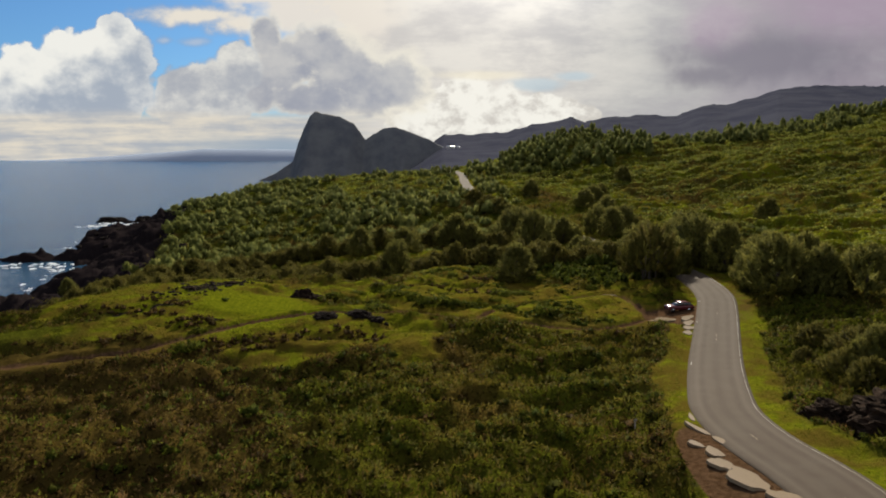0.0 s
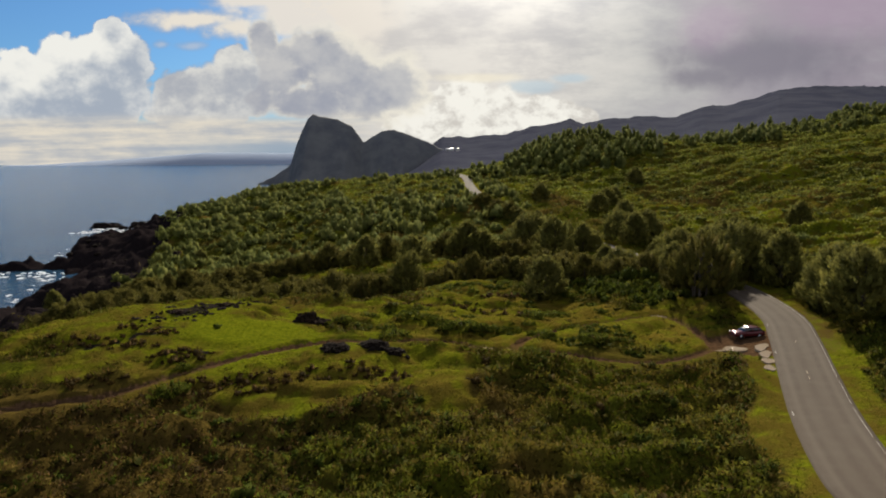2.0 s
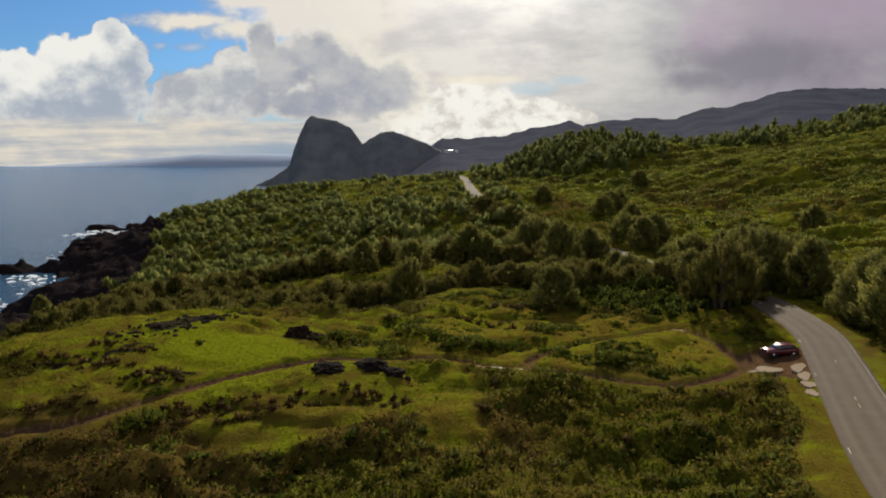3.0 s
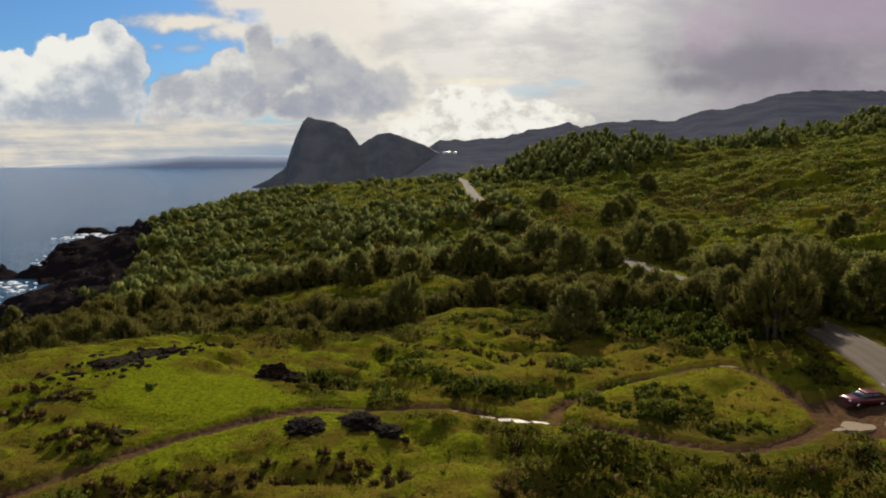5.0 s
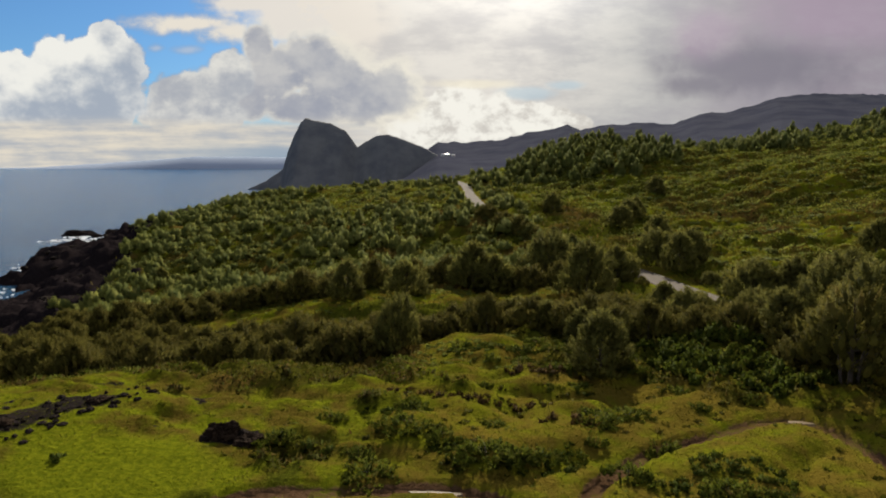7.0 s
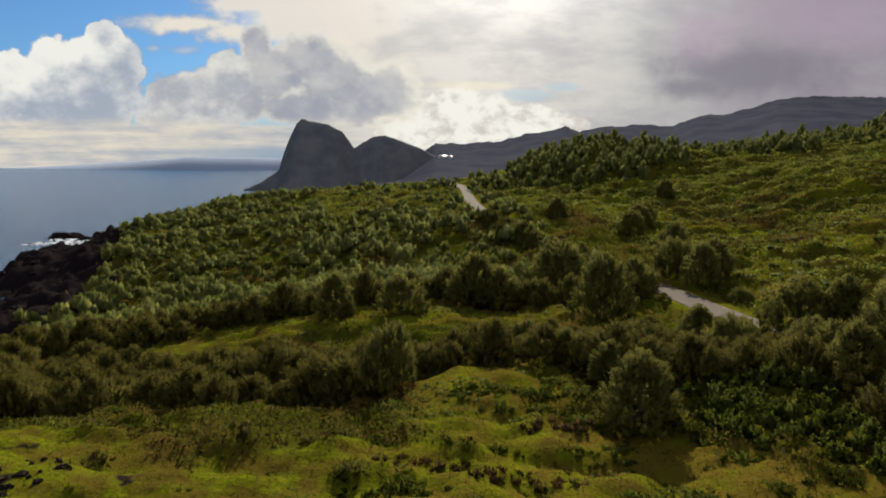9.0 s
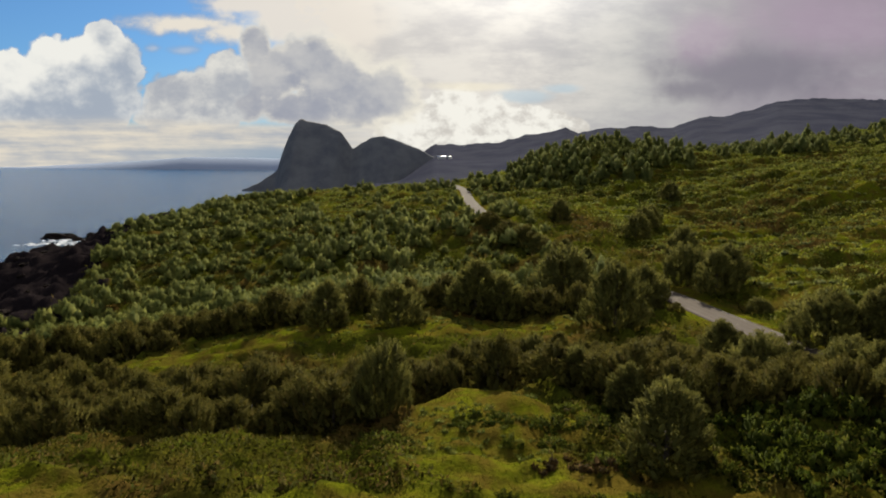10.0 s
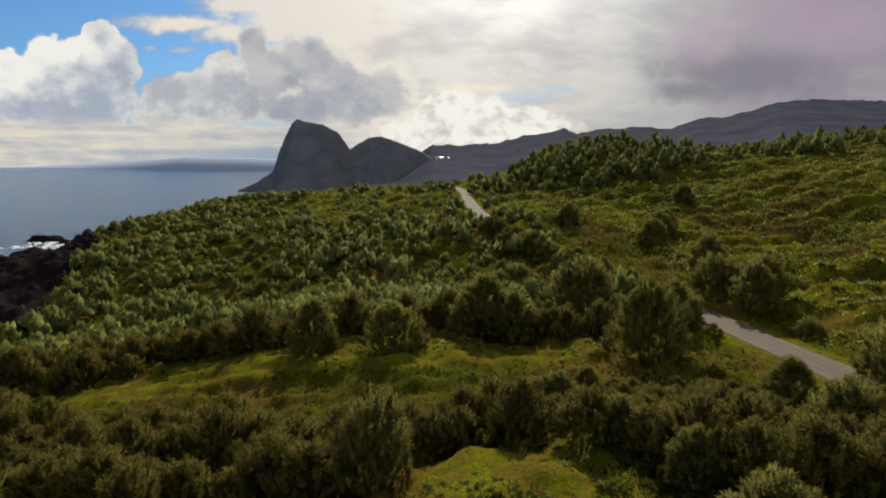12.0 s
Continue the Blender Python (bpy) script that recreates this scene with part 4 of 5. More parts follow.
def woods(name, spots, tall, wide, leaves, material, label, seed, leaf, cone=0.6, broad=0.2, stands=0.0):
    """Many far trees as one mesh, trunks and leaves; stands makes them grow tall and low in groups."""
    rng = np.random.default_rng(seed)
    vs, fs, ns, tones, n = [], [], [], [], 0
    xs, ys = np.array(spots)[:, 0], np.array(spots)[:, 1]
    zs = ground_at(xs, ys)[:, 0]
    group = smooth(0.36, 0.64, rough_noise(xs, ys, 24, 211, 2))
    for x, y, z, near in zip(xs, ys, zs, group):
        grown = rng.uniform(0, 1) ** 1.3 * (1 - stands) + near * stands
        h, w = (a + (b - a) * np.clip(grown + rng.normal() * 0.12, 0, 1) for a, b in (tall, wide))
        v, f, soft = crown_leaves(rng, leaves, h, w, cone * rng.uniform(0.8, 1.3), max(6, leaves // 15), leaf, broad)
        a = np.array([(math.cos(k) * 0.12, math.sin(k) * 0.12, -0.4) for k in (0, 2.1, 4.2)] + [(0, 0, h * 0.8)])
        v = np.vstack([v, a])
        f = np.vstack([f, np.array([(0, 1, 3), (1, 2, 3), (2, 0, 3)]) + len(v) - 4])
        vs.append(v + (x, y, z - 0.1))
        fs.append(f + n)
        ns.append(np.vstack([soft, [(0, -1, 0.2)] * 4]))
        tones.append(np.full(len(v), rng.uniform(0, 1)))
        n += len(v)
    ob = array_part(name, np.vstack(vs), np.vstack(fs), material, None, np.vstack(ns))
    give(ob.data, "tone", np.concatenate(tones))
    return tagged(ob, label, "trees", "", "stuff")


def hill_cover(x, y):
    wob = rough_noise(x, y, 18, 111)
    inland = x - np.interp(y, SHORE_Y, SHORE_X)
    left = smooth(240, 262, y) * smooth(40, 20, x) * (1 - 0.93 * open_crest(x, y)) * (0.12 + 0.88 * smooth(0.30, 0.42, wob))
    return left * smooth(46, 66, inland - 14 * smooth(340, 420, y)) * clear_of_road(x, y) * smooth(545, 520, y)


def crest_cover(x, y):
    wob = rough_noise(x, y, 22, 121)
    knoll = smooth(1.1, 0.6, np.hypot((x - 88) / 60, (y - 468) / 52))
    line = smooth(150, 190, x) * smooth(-26, -6, y - 478) * smooth(0.3, 0.5, wob)
    return np.maximum(knoll, line) * clear_of_road(x, y)


def slope_cover(x, y):
    wob = rough_noise(x, y, 20, 131)
    right = smooth(62, 72, x) * (0.25 + 0.75 * smooth(0.40, 0.52, wob)) * smooth(440, 400, y)
    left = smooth(300, 330, y) * smooth(60, 40, x) * smooth(540, 520, y) * smooth(70, 95, x - np.interp(y, SHORE_Y, SHORE_X)) * (0.8 - 0.5 * open_crest(x, y))
    return np.maximum(right, left) * clear_of_road(x, y)


def cover(name, count, box, allow, leaf, lift, upright, broad, material, label, category, seed, power=1.0):
    """Loose leaves over the ground in a fan-shaped stretch of the plan (y0, y1), thinner with distance."""
    rng = np.random.default_rng(seed)
    y = box[0] + (box[1] - box[0]) * rng.uniform(0, 1, count) ** power
    x = rng.uniform(-1, 1, count) * 0.74 * (y + 8)
    here = ground_at(x, y)
    take = allow(x, y, here[:, 4:].T) > rng.uniform(0, 1, count)
    x, y, here = x[take], y[take], here[take]
    z, n = here[:, 0], len(x)
    base = np.stack([x, y, z + rng.uniform(-0.05, lift, n)], 1)
    way = rng.normal(size=(n, 3)) * (1 - upright) + np.array([0, 0, upright])
    way[:, 2] = np.abs(way[:, 2])
    length = leaf * rng.uniform(0.55, 1.5, n) * (1 + y / 260)
    v, f = leaf_tris(rng, base, way, length, length * broad * rng.uniform(0.7, 1.4, n))
    soft = here[:, 1:4] + rng.normal(size=(n, 3)) * 0.22
    ob = array_part(name, v, f, material, None, np.repeat(soft / np.linalg.norm(soft, axis=1)[:, None], 3, axis=0))
    give(ob.data, "dry", np.repeat(dryness(x, y), 3))
    return tagged(ob, label, category, "", "stuff")


def scrubby(x, y, zones):
    g, d, r, road, track = zones
    return (1 - smooth(0.25, 0.6, g)) * (1 - smooth(0.1, 0.4, d)) * (1 - r) * smooth(3.6, 4.6, road) * smooth(2.4, 4.0, track)


def green_scrub(x, y, zones):
    return scrubby(x, y, zones) * (1 - 0.72 * withered(x, y))


def leafy_patch(x, y, zones):
    return green_scrub(x, y, zones) * smooth(0.48, 0.58, rough_noise(x, y, 11, 141))


def turfy(x, y, zones):
    g, d, r, road, track = zones
    return smooth(0.3, 0.7, g) * (1 - smooth(0.1, 0.4, d)) * (1 - r) * smooth(3.3, 3.8, road) * (1 - 0.75 * flat_lawn(x, y))


plant_named()
plant_spreading()
rest = plant_thicket()
rng_far = np.random.default_rng(21)
rest = scatter(rng_far, (-215, 40, 240, 545), 9000, 5.6, hill_cover, list(rest))
woods("hill_woods", rest, (2.2, 8.2), (2.2, 5.6), 340, M_HILL_HAZE, "olive-green young trees growing over the hillside", 22, 0.55, 0.45, 0.24, 0.55)
woods("knoll_woods", scatter(rng_far, (30, 400, 410, 540), 3600, 6.2, crest_cover, []), (4.5, 13.0), (2.8, 5.8), 400, M_HILL_HAZE, "dark trees along the crest of the hill", 23, 0.6, 0.56, 0.26, 0.5)
woods("slope_shrubs", scatter(rng_far, (-150, 330, 90, 465), 9000, 4.2, slope_cover, []), (0.7, 1.7), (2.0, 4.2), 96, M_HILL_HAZE, "low rounded shrubs spread over the grassy hillside", 24, 0.5, 0.3, 0.5)
def dried(x, y, zones):
    left = withered(x, y) * 0.85 + 0.1
    return scrubby(x, y, zones) * np.maximum(left, smooth(0.58, 0.68, rough_noise(x, y, 17, 151))) * smooth(0.3, 0.45, rough_noise(x, y, 6, 157))


# dark leafy mats and brown brush in the field: x, y, half-width, half-depth
LEAFY_MATS = ((1.7, 106.0, 3.6, 2.6), (7.6, 106.8, 2.6, 2.4), (-6.4, 117, 4.6, 1.3), (18.4, 110.2, 2.4, 0.7), (21.2, 102.4, 4.8, 3.8), (26.6, 95.6, 4.4, 1.3), (4, 141.5, 5.5, 2.6), (-8.4, 103.6, 1.6, 1.0), (13, 125, 3, 1.2),
              (-33, 104, 0.7, 0.5), (24, 129, 3, 2))
BROWN_BRUSH = ((-33, 93.4, 4.2, 2.6), (-41, 101, 4.5, 1.1), (-45, 97, 6, 1.4), (-39, 86.5, 6, 1.5), (-24, 86, 7, 2.4), (-10, 88, 6, 2.0), (4, 120, 4, 1.3), (11, 114, 3.5, 1.0), (-4, 123, 4, 1.0), (10, 131, 4, 1.4))
BIG_LEAVES = ((31.5, 131, 6.5, 4.5), (35.5, 123.5, 3.6, 3.0), (38, 142, 4.5, 5), (29, 139.5, 4.5, 3.5))


def within(patches):
    def allow(x, y):
        wob = (rough_noise(x, y, 2.4, 201, 2) - 0.5) * 0.7
        return np.maximum.reduce([smooth(1.15, 0.85, np.hypot((x - a) / w, (y - b) / d) + wob) for a, b, w, d in patches]) * clear_of_road(x, y)
    return allow


SHRUBS = []
for i, (tall, wide) in enumerate(((0.95, 2.0), (0.8, 2.3), (1.1, 1.8))):
    SHRUBS.append(build_tree(71 + i, tall, wide, 0.3, 1100, M_BROAD, "shrub", "rounded dark green shrub with broad leaves on the turf", 0.2, 50, 0.6, 4))
FIELD_SHRUBS = ((1.7, 105.7), (6.5, 107.3), (4.0, 106.0), (19.1, 99.7), (21.5, 100.5), (17.9, 110.2), (10.5, 94.1), (-7.9, 103.6), (-5.1, 117.4), (-13.0, 115.4), (2.8, 113.2),
                (-32.3, 90.6), (-30.9, 83.7), (39.3, 139.3), (33.8, 142.3), (30.9, 147.9), (37, 136), (28, 140), (24, 137), (33, 133), (29, 131), (34, 127), (-17.5, 109), (-16, 108.4), (13, 104))


def plant_shrubs():
    rng = np.random.default_rng(77)
    spots = list(FIELD_SHRUBS)
    spots = scatter(rng, (-48, 44, 96, 146), 500, 3.4, lambda x, y: clear_of_road(x, y) * smooth(0.52, 0.62, rough_noise(x, y, 9, 161)) * smooth(-14, -4, x) * smooth(100, 112, y) + 0.01, spots)
    for i, (x, y) in enumerate(spots[:70]):
        src, m = SHRUBS[i % 3], set_down(None, x, y, rng.uniform(0.6, 1.2), rng.uniform(0, 6.28), rng.uniform(0.9, 1.5))
        if i < 3:
            src.matrix_basis = m
        else:
            src = copy_thing(src, unscaled(m, src))
        tagged(src, category="shrub", group="shrubs in the field")


plant_shrubs()
cover("dry_scrub", 110000, (34, 130), dried, 0.30, 0.45, 0.5, 0.34, M_DRY, "dry brown scrub among the green", "scrub", 29, 0.8)
rng_near = np.random.default_rng(31)


def clumpy(seed, size, low):
    return lambda x, y: green_scrub(x, y, ground_at(x, y)[:, 4:].T) * smooth(low, low + 0.1, rough_noise(x, y, size, seed))


woods("scrub_clumps", scatter(rng_near, (-70, 62, 36, 128), 2600, 1.7, clumpy(171, 8, 0.42), []), (0.5, 1.15), (0.6, 1.3), 130, M_SCRUB, "knee-high clumps of olive scrub", 32, 0.2, 0.3, 0.42)
woods("leafy_clumps", scatter(rng_near, (-45, 40, 36, 118), 2200, 1.9, clumpy(141, 11, 0.47), []), (0.5, 1.1), (0.7, 1.4), 150, M_BROAD, "waist-high clumps of broad-leaved green scrub", 33, 0.2, 0.3, 0.6)
woods("dry_clumps", scatter(rng_near, (-70, 30, 36, 112), 2200, 1.7, lambda x, y: dried(x, y, ground_at(x, y)[:, 4:].T), []), (0.4, 0.9), (0.6, 1.2), 120, M_DRY, "brown withered clumps among the scrub", 34, 0.22, 0.3, 0.3)
cover("scrub", 220000, (34, 150), green_scrub, 0.30, 0.30, 0.45, 0.38, M_SCRUB, "tangled low scrub of brownish green", "scrub", 25, 0.8)
cover("leafy_scrub", 110000, (34, 140), leafy_patch, 0.27, 0.45, 0.5, 0.6, M_BROAD, "glossy broad-leaved green ground scrub", "scrub", 26, 0.8)
def tufted(low, seed):
    return lambda x, y: turfy(x, y, ground_at(x, y)[:, 4:].T) * smooth(0.75, 1.1, np.hypot((x + 28) / 9.5, (y - 103) / 6.5)) * smooth(low, low + 0.08, rough_noise(x, y, 5, seed)) * smooth(1.4, 2.4, np.minimum(from_line(x, y, TRACK_XY), from_line(x, y, LOOP_XY)))


woods("grass_tussocks", scatter(rng_near, (-66, 48, 84, 145), 2200, 1.6, tufted(0.5, 191), []), (0.15, 0.36), (0.4, 0.95), 42, M_BLADE, "low tussocks of bright coarse grass", 35, 0.26, 0.3, 0.16)
woods("field_scrub", scatter(rng_near, (-60, 48, 90, 146), 2400, 1.5, lambda x, y: tufted(0.55, 193)(x, y) * smooth(-14, -4, x), []), (0.25, 0.6), (0.5, 1.2), 60, M_SCRUB, "low olive scrub growing through the turf", 36, 0.2, 0.3, 0.4)
rng_mat = np.random.default_rng(91)
woods("leafy_mats", scatter(rng_mat, (-40, 36, 92, 146), 9000, 0.85, within(LEAFY_MATS), []), (0.35, 0.75), (0.6, 1.1), 150, M_BROAD, "dark broad-leaved vines matted over low mounds", 37, 0.17, 0.4, 0.6)
woods("brown_brush", scatter(rng_mat, (-55, 20, 82, 135), 9000, 0.9, within(BROWN_BRUSH), []), (0.4, 1.1), (0.5, 1.0), 110, M_DRY, "brown dry brush in patches on the turf", 38, 0.24, 0.4, 0.3)
woods("big_leaved_shrubs", scatter(rng_mat, (22, 46, 116, 150), 2600, 1.5, within(BIG_LEAVES), []), (1.2, 2.6), (1.0, 1.7), 260, M_BROAD, "tall thicket of large glossy green leaves", 39, 0.34, 0.4, 0.7)
cover("turf", 420000, (34, 215), turfy, 0.15, 0.03, 0.4, 0.26, M_BLADE, "short bright green turf with dry tufts", "grass", 27, 0.8)


def slope_vines(x, y, zones):
    return smooth(56, 66, x) * smooth(6, 9, zones[3]) * (0.25 + 0.75 * smooth(0.4, 0.55, rough_noise(x * 0.5, y, 9, 221, 3)))


def brow_vines(x, y, zones):
    return open_crest(x, y) * smooth(4, 6, zones[3]) * (0.3 + 0.7 * smooth(0.4, 0.55, rough_noise(x * 0.5, y, 8, 223, 3)))


def shelf_tufts(x, y):
    g = ground_at(x, y)[:, 4]
    return smooth(0.3, 0.6, g) * smooth(0.42, 0.56, rough_noise(x * 0.45, y, 5, 231, 3)) * clear_of_road(x, y)


woods("shelf_tufts", scatter(np.random.default_rng(95), (-95, 50, 178, 224), 3600, 1.7, shelf_tufts, []), (0.25, 0.75), (0.6, 1.5), 60, M_VINE, "low rough tufts of vine and grass along the ledges", 43, 0.3, 0.4, 0.4)
woods("mound_tufts", scatter(np.random.default_rng(96), (-16, 20, 132, 162), 2600, 1.2, lambda x, y: shelf_tufts(x, y) * smooth(1.1, 0.7, np.hypot((x - 3) / 13, (y - 146) / 16)), []), (0.2, 0.6), (0.45, 1.0), 70, M_VINE, "coarse yellow-green tufts on the grassy mound", 44, 0.24, 0.4, 0.36)
cover("slope_vines", 330000, (90, 480), slope_vines, 0.34, 0.35, 0.35, 0.5, M_VINE, "rough green vines creeping over the hillside ledges", "vines", 41, 0.75)
cover("brow_vines", 160000, (330, 540), brow_vines, 0.40, 0.4, 0.35, 0.5, M_VINE, "low green vines and grass on the brow of the hill", "vines", 42, 0.8)
cover("far_scrub", 110000, (150, 430), scrubby, 0.42, 0.5, 0.45, 0.4, M_SCRUB, "low scrub on the far slopes", "scrub", 28, 0.8)

# ---- road paint, puddles, rocks, posts, car, houses, surf ----
def ground_z(x, y):
    return float(ground_at(np.array([x]), np.array([y]))[0, 0])


def paint_line(name, start, end, off, wide, material, label, gaps=0.0, seed=0):
    """A painted line along the road, worn through in places."""
    rng = np.random.default_rng(seed)
    line = ROAD_XY[(ROAD_XY[:, 1] > start) & (ROAD_XY[:, 1] < end)]
    d = np.gradient(line, axis=0)
    d /= np.linalg.norm(d, axis=1)[:, None]
    side = np.stack([d[:, 1], -d[:, 0]], 1)
    z = land(line[:, 0] + side[:, 0] * off, line[:, 1] + side[:, 1] * off) + 0.07 - 0.0035 * off ** 2 + 0.008
    bm = bmesh.new()
    for i in range(len(line) - 1):
        if rng.uniform() < gaps:
            continue
        w = wide * rng.uniform(0.6, 1.1)
        quad = [(line[k] + side[k] * (off + s * w / 2), z[k]) for k, s in ((i, 1), (i + 1, 1), (i + 1, -1), (i, -1))]
        bm.faces.new([bm.verts.new((p[0], p[1], h)) for p, h in quad])
    me = bpy.data.meshes.new(name)
    bm.to_mesh(me)
    bm.free()
    me.materials.append(material)
    return tagged(new(name, me), label, "road marking", "", "structure")


paint_line("edge_line", 20, 300, 2.66, 0.06, M_WHITE_LINE, "worn white edge line along the asphalt", 0.12, 1)
paint_line("edge_line", 20, 300, -2.62, 0.10, M_WHITE_LINE, "worn white edge line along the asphalt", 0.95, 2)
paint_line("centre_line", 20, 300, 0.0, 0.10, M_YELLOW_LINE, "faint dashed centre line", 0.93, 3)


def puddle(x, y, long, wide, turn, seed):
    """Standing water in a hollow: an uneven flat pool with a muddy rim."""
    rng = np.random.default_rng(seed)
    bm = bmesh.new()
    a = np.linspace(0, 2 * math.pi, 28, endpoint=False)
    r = 1 + 0.16 * np.sin(2 * a + rng.uniform(0, 6)) + 0.12 * np.sin(3 * a + rng.uniform(0, 6)) + 0.06 * np.sin(7 * a + rng.uniform(0, 6))
    rim = [bm.verts.new((long / 2 * k * math.cos(t), wide / 2 * k * math.sin(t), 0.0)) for k, t in zip(r, a)]
    foot = [bm.verts.new((v.co.x * 1.06, v.co.y * 1.06, -0.25)) for v in rim]
    bm.faces.new(rim)
    for i in range(28):
        bm.faces.new((foot[i], foot[(i + 1) % 28], rim[(i + 1) % 28], rim[i]))
    me = bpy.data.meshes.new("puddle")
    bm.to_mesh(me)
    bm.free()
    me.materials.append(M_PUDDLE)
    ob = new("puddle", me)
    c, s = math.cos(turn), math.sin(turn)
    high = max(ground_z(x + c * long * k - s * wide * j, y + s * long * k + c * wide * j) for k in (-0.5, -0.25, 0, 0.25, 0.5) for j in (-0.5, 0, 0.5))
    ob.location, ob.rotation_euler = (x, y, high + 0.03), (0, 0, turn)
    return tagged(ob, "shallow muddy puddle mirroring the bright sky", "puddle", "puddles on bare earth")


for i, row in enumerate(((24.6, 43.4, 3.6, 1.7, 2.0), (24.0, 46.0, 2.2, 1.2, 2.0), (24.3, 48.2, 2.0, 0.9, 1.8), (25.6, 50.4, 1.6, 0.6, 1.9), (24.9, 53.0, 2.6, 0.6, 1.9),
                         (25.5, 56.0, 1.8, 0.4, 1.5), (25.8, 40.6, 2.4, 1.3, 2.2), (23.6, 50.0, 1.6, 0.6, 2.2), (39.6, 95.6, 3.4, 1.5, 1.0), (38.8, 92.9, 2.8, 1.4, 1.1),
                         (37.9, 90.4, 2.4, 1.3, 1.1), (36.9, 88.0, 2.2, 1.1, 1.1), (36.4, 96.0, 3.2, 2.0, 0.4), (34.4, 95.4, 1.4, 0.6, 0.2), (5.0, 99.9, 2.8, 1.1, -0.3),
                         (-2.4, 101.9, 4.6, 0.6, -0.12), (7.6, 99.6, 2.0, 0.5, -0.3), (32.6, 114.6, 2.6, 0.6, -0.1), (1.9, 100.9, 2.8, 0.5, -0.3))):
    puddle(*row, i + 40)

ROCKS = [lump_mesh("boulder", M_LAVA, s, 20 + i, 3) for i, s in enumerate(((1, 0.8, 0.7), (0.8, 0.9, 0.6), (1.1, 0.7, 0.8)))]


def boulder(x, y, size, high, turn, kind, label, group):
    ob = new("boulder", ROCKS[kind])
    ob.matrix_basis = Matrix.Translation((x, y, ground_z(x, y) + high * 0.2)) @ Matrix.Rotation(turn, 4, "Z") @ Matrix.Diagonal((size, size, high, 1))
    return tagged(ob, label, "rock", group)


def set_boulders():
    rng = np.random.default_rng(61)
    for x, y, size, high in ((-19.9, 109.8, 0.8, 0.9), (-22.8, 109.2, 0.6, 0.5), (-13.0, 93.8, 0.5, 0.5), (-11.6, 96.8, 0.6, 0.5), (-5.4, 93.8, 0.4, 0.4), (13.0, 133.6, 0.8, 0.6)):
        boulder(x, y, size, high, rng.uniform(0, 6), int(rng.integers(3)), "rough black lava boulder half sunk in turf", "boulders in the meadow")
    for i in range(80):
        along, off = rng.uniform(-10, 10), rng.normal() * 2.0
        x, y = -38 + 0.56 * along + 0.83 * off, 112 + 0.83 * along - 0.56 * off
        boulder(x, y, rng.uniform(0.15, 0.5), rng.uniform(0.15, 0.35), rng.uniform(0, 6), int(rng.integers(3)), "dark lava stone scattered over the turf", "stones in the meadow")
    for i in range(40):
        y = rng.uniform(300, 640)
        x = float(np.interp(y, SHORE_Y, SHORE_X)) + rng.uniform(2, 40)
        boulder(x, y, rng.uniform(1.2, 4.0), rng.uniform(1.0, 2.6), rng.uniform(0, 6), int(rng.integers(3)), "black lava crag on the sea cliff", "crags of the sea cliff")
    for x, y, size, high in ((-173, 477, 4.0, 6.0), (-169, 478, 3.2, 4.5), (-190, 492, 5.0, 5.0), (-196, 488, 4.2, 4.2), (-181, 486, 4.0, 3.5)):
        boulder(x, y, size, high, rng.uniform(0, 6), int(rng.integers(3)), "blocky black stack at the cliff edge", "stacks at the cliff edge")


set_boulders()


def build_outcrop(x, y, size, seed, turn, material, label, group):
    """A layered rock face at the roadside, undercut below a grassy brow."""
    bm = bmesh.new()
    bmesh.ops.create_icosphere(bm, subdivisions=5, radius=1.0)
    for v in bm.verts:
        d = v.co.normalized()
        n = noise.fractal(d * 1.5 + Vector((seed * 5.3, seed, 2)), 0.8, 2.2, 6)
        bed = noise.noise(Vector((d.x * 1.2, d.y * 1.2, d.z * 7.0 + seed)))
        crack = abs(noise.noise(Vector((d.x * 4.5, d.y * 4.5, d.z * 1.5 + seed))))
        v.co = d * (1 + 0.38 * n + 0.10 * bed - 0.16 * (1 - min(1, crack * 4)))
        v.co.z *= 0.8 if v.co.z > 0 else 1.0
        v.co = Vector((v.co.x * size[0], v.co.y * size[1], v.co.z * size[2]))
    me = bpy.data.meshes.new("rock_outcrop")
    bm.to_mesh(me)
    bm.free()
    me.materials.append(material)
    ob = new("rock_outcrop", me)
    ob.location, ob.rotation_euler = (x, y, ground_z(x, y) + 0.14 * size[2]), (0, 0, turn)
    return tagged(ob, label, "rock", group)


M_CUT = rock_material("brown_rock", (0.007, 0.005, 0.004), (0.046, 0.030, 0.020), 0.9)
for row in ((39.6, 48.0, (3.8, 5.0, 3.4), 3, 0.3), (36.4, 53.6, (1.6, 2.2, 1.6), 7, 1.2), (42.5, 43.0, (4.5, 4.0, 4.2), 11, 2.0)):
    build_outcrop(*row, M_CUT, "dark layered rock face beside the road", "rocks of the roadside cutting")
for row in ((-14.6, 94.4, (1.7, 1.5, 0.9), 13, 0.4), (-9.6, 95.6, (1.8, 1.6, 1.0), 15, 1.1), (-7.2, 94.6, (1.5, 1.3, 0.8), 17, 2.2)):
    build_outcrop(*row, M_LAVA, "low jagged black lava outcrop overgrown at its foot", "lava outcrops beside the track")
for row in ((-21.4, 109.8, (1.5, 1.2, 1.7), 19, 0.2), (-19.0, 109.0, (1.3, 1.0, 0.9), 21, 0.9), (-40.4, 108.6, (0.9, 0.8, 0.4), 23, 0.9), (-35.6, 115.4, (1.1, 0.8, 0.4), 25, 0.9)):
    build_outcrop(*row, M_CUT, "weathered brown-black rock breaking through the turf", "rocks in the meadow")


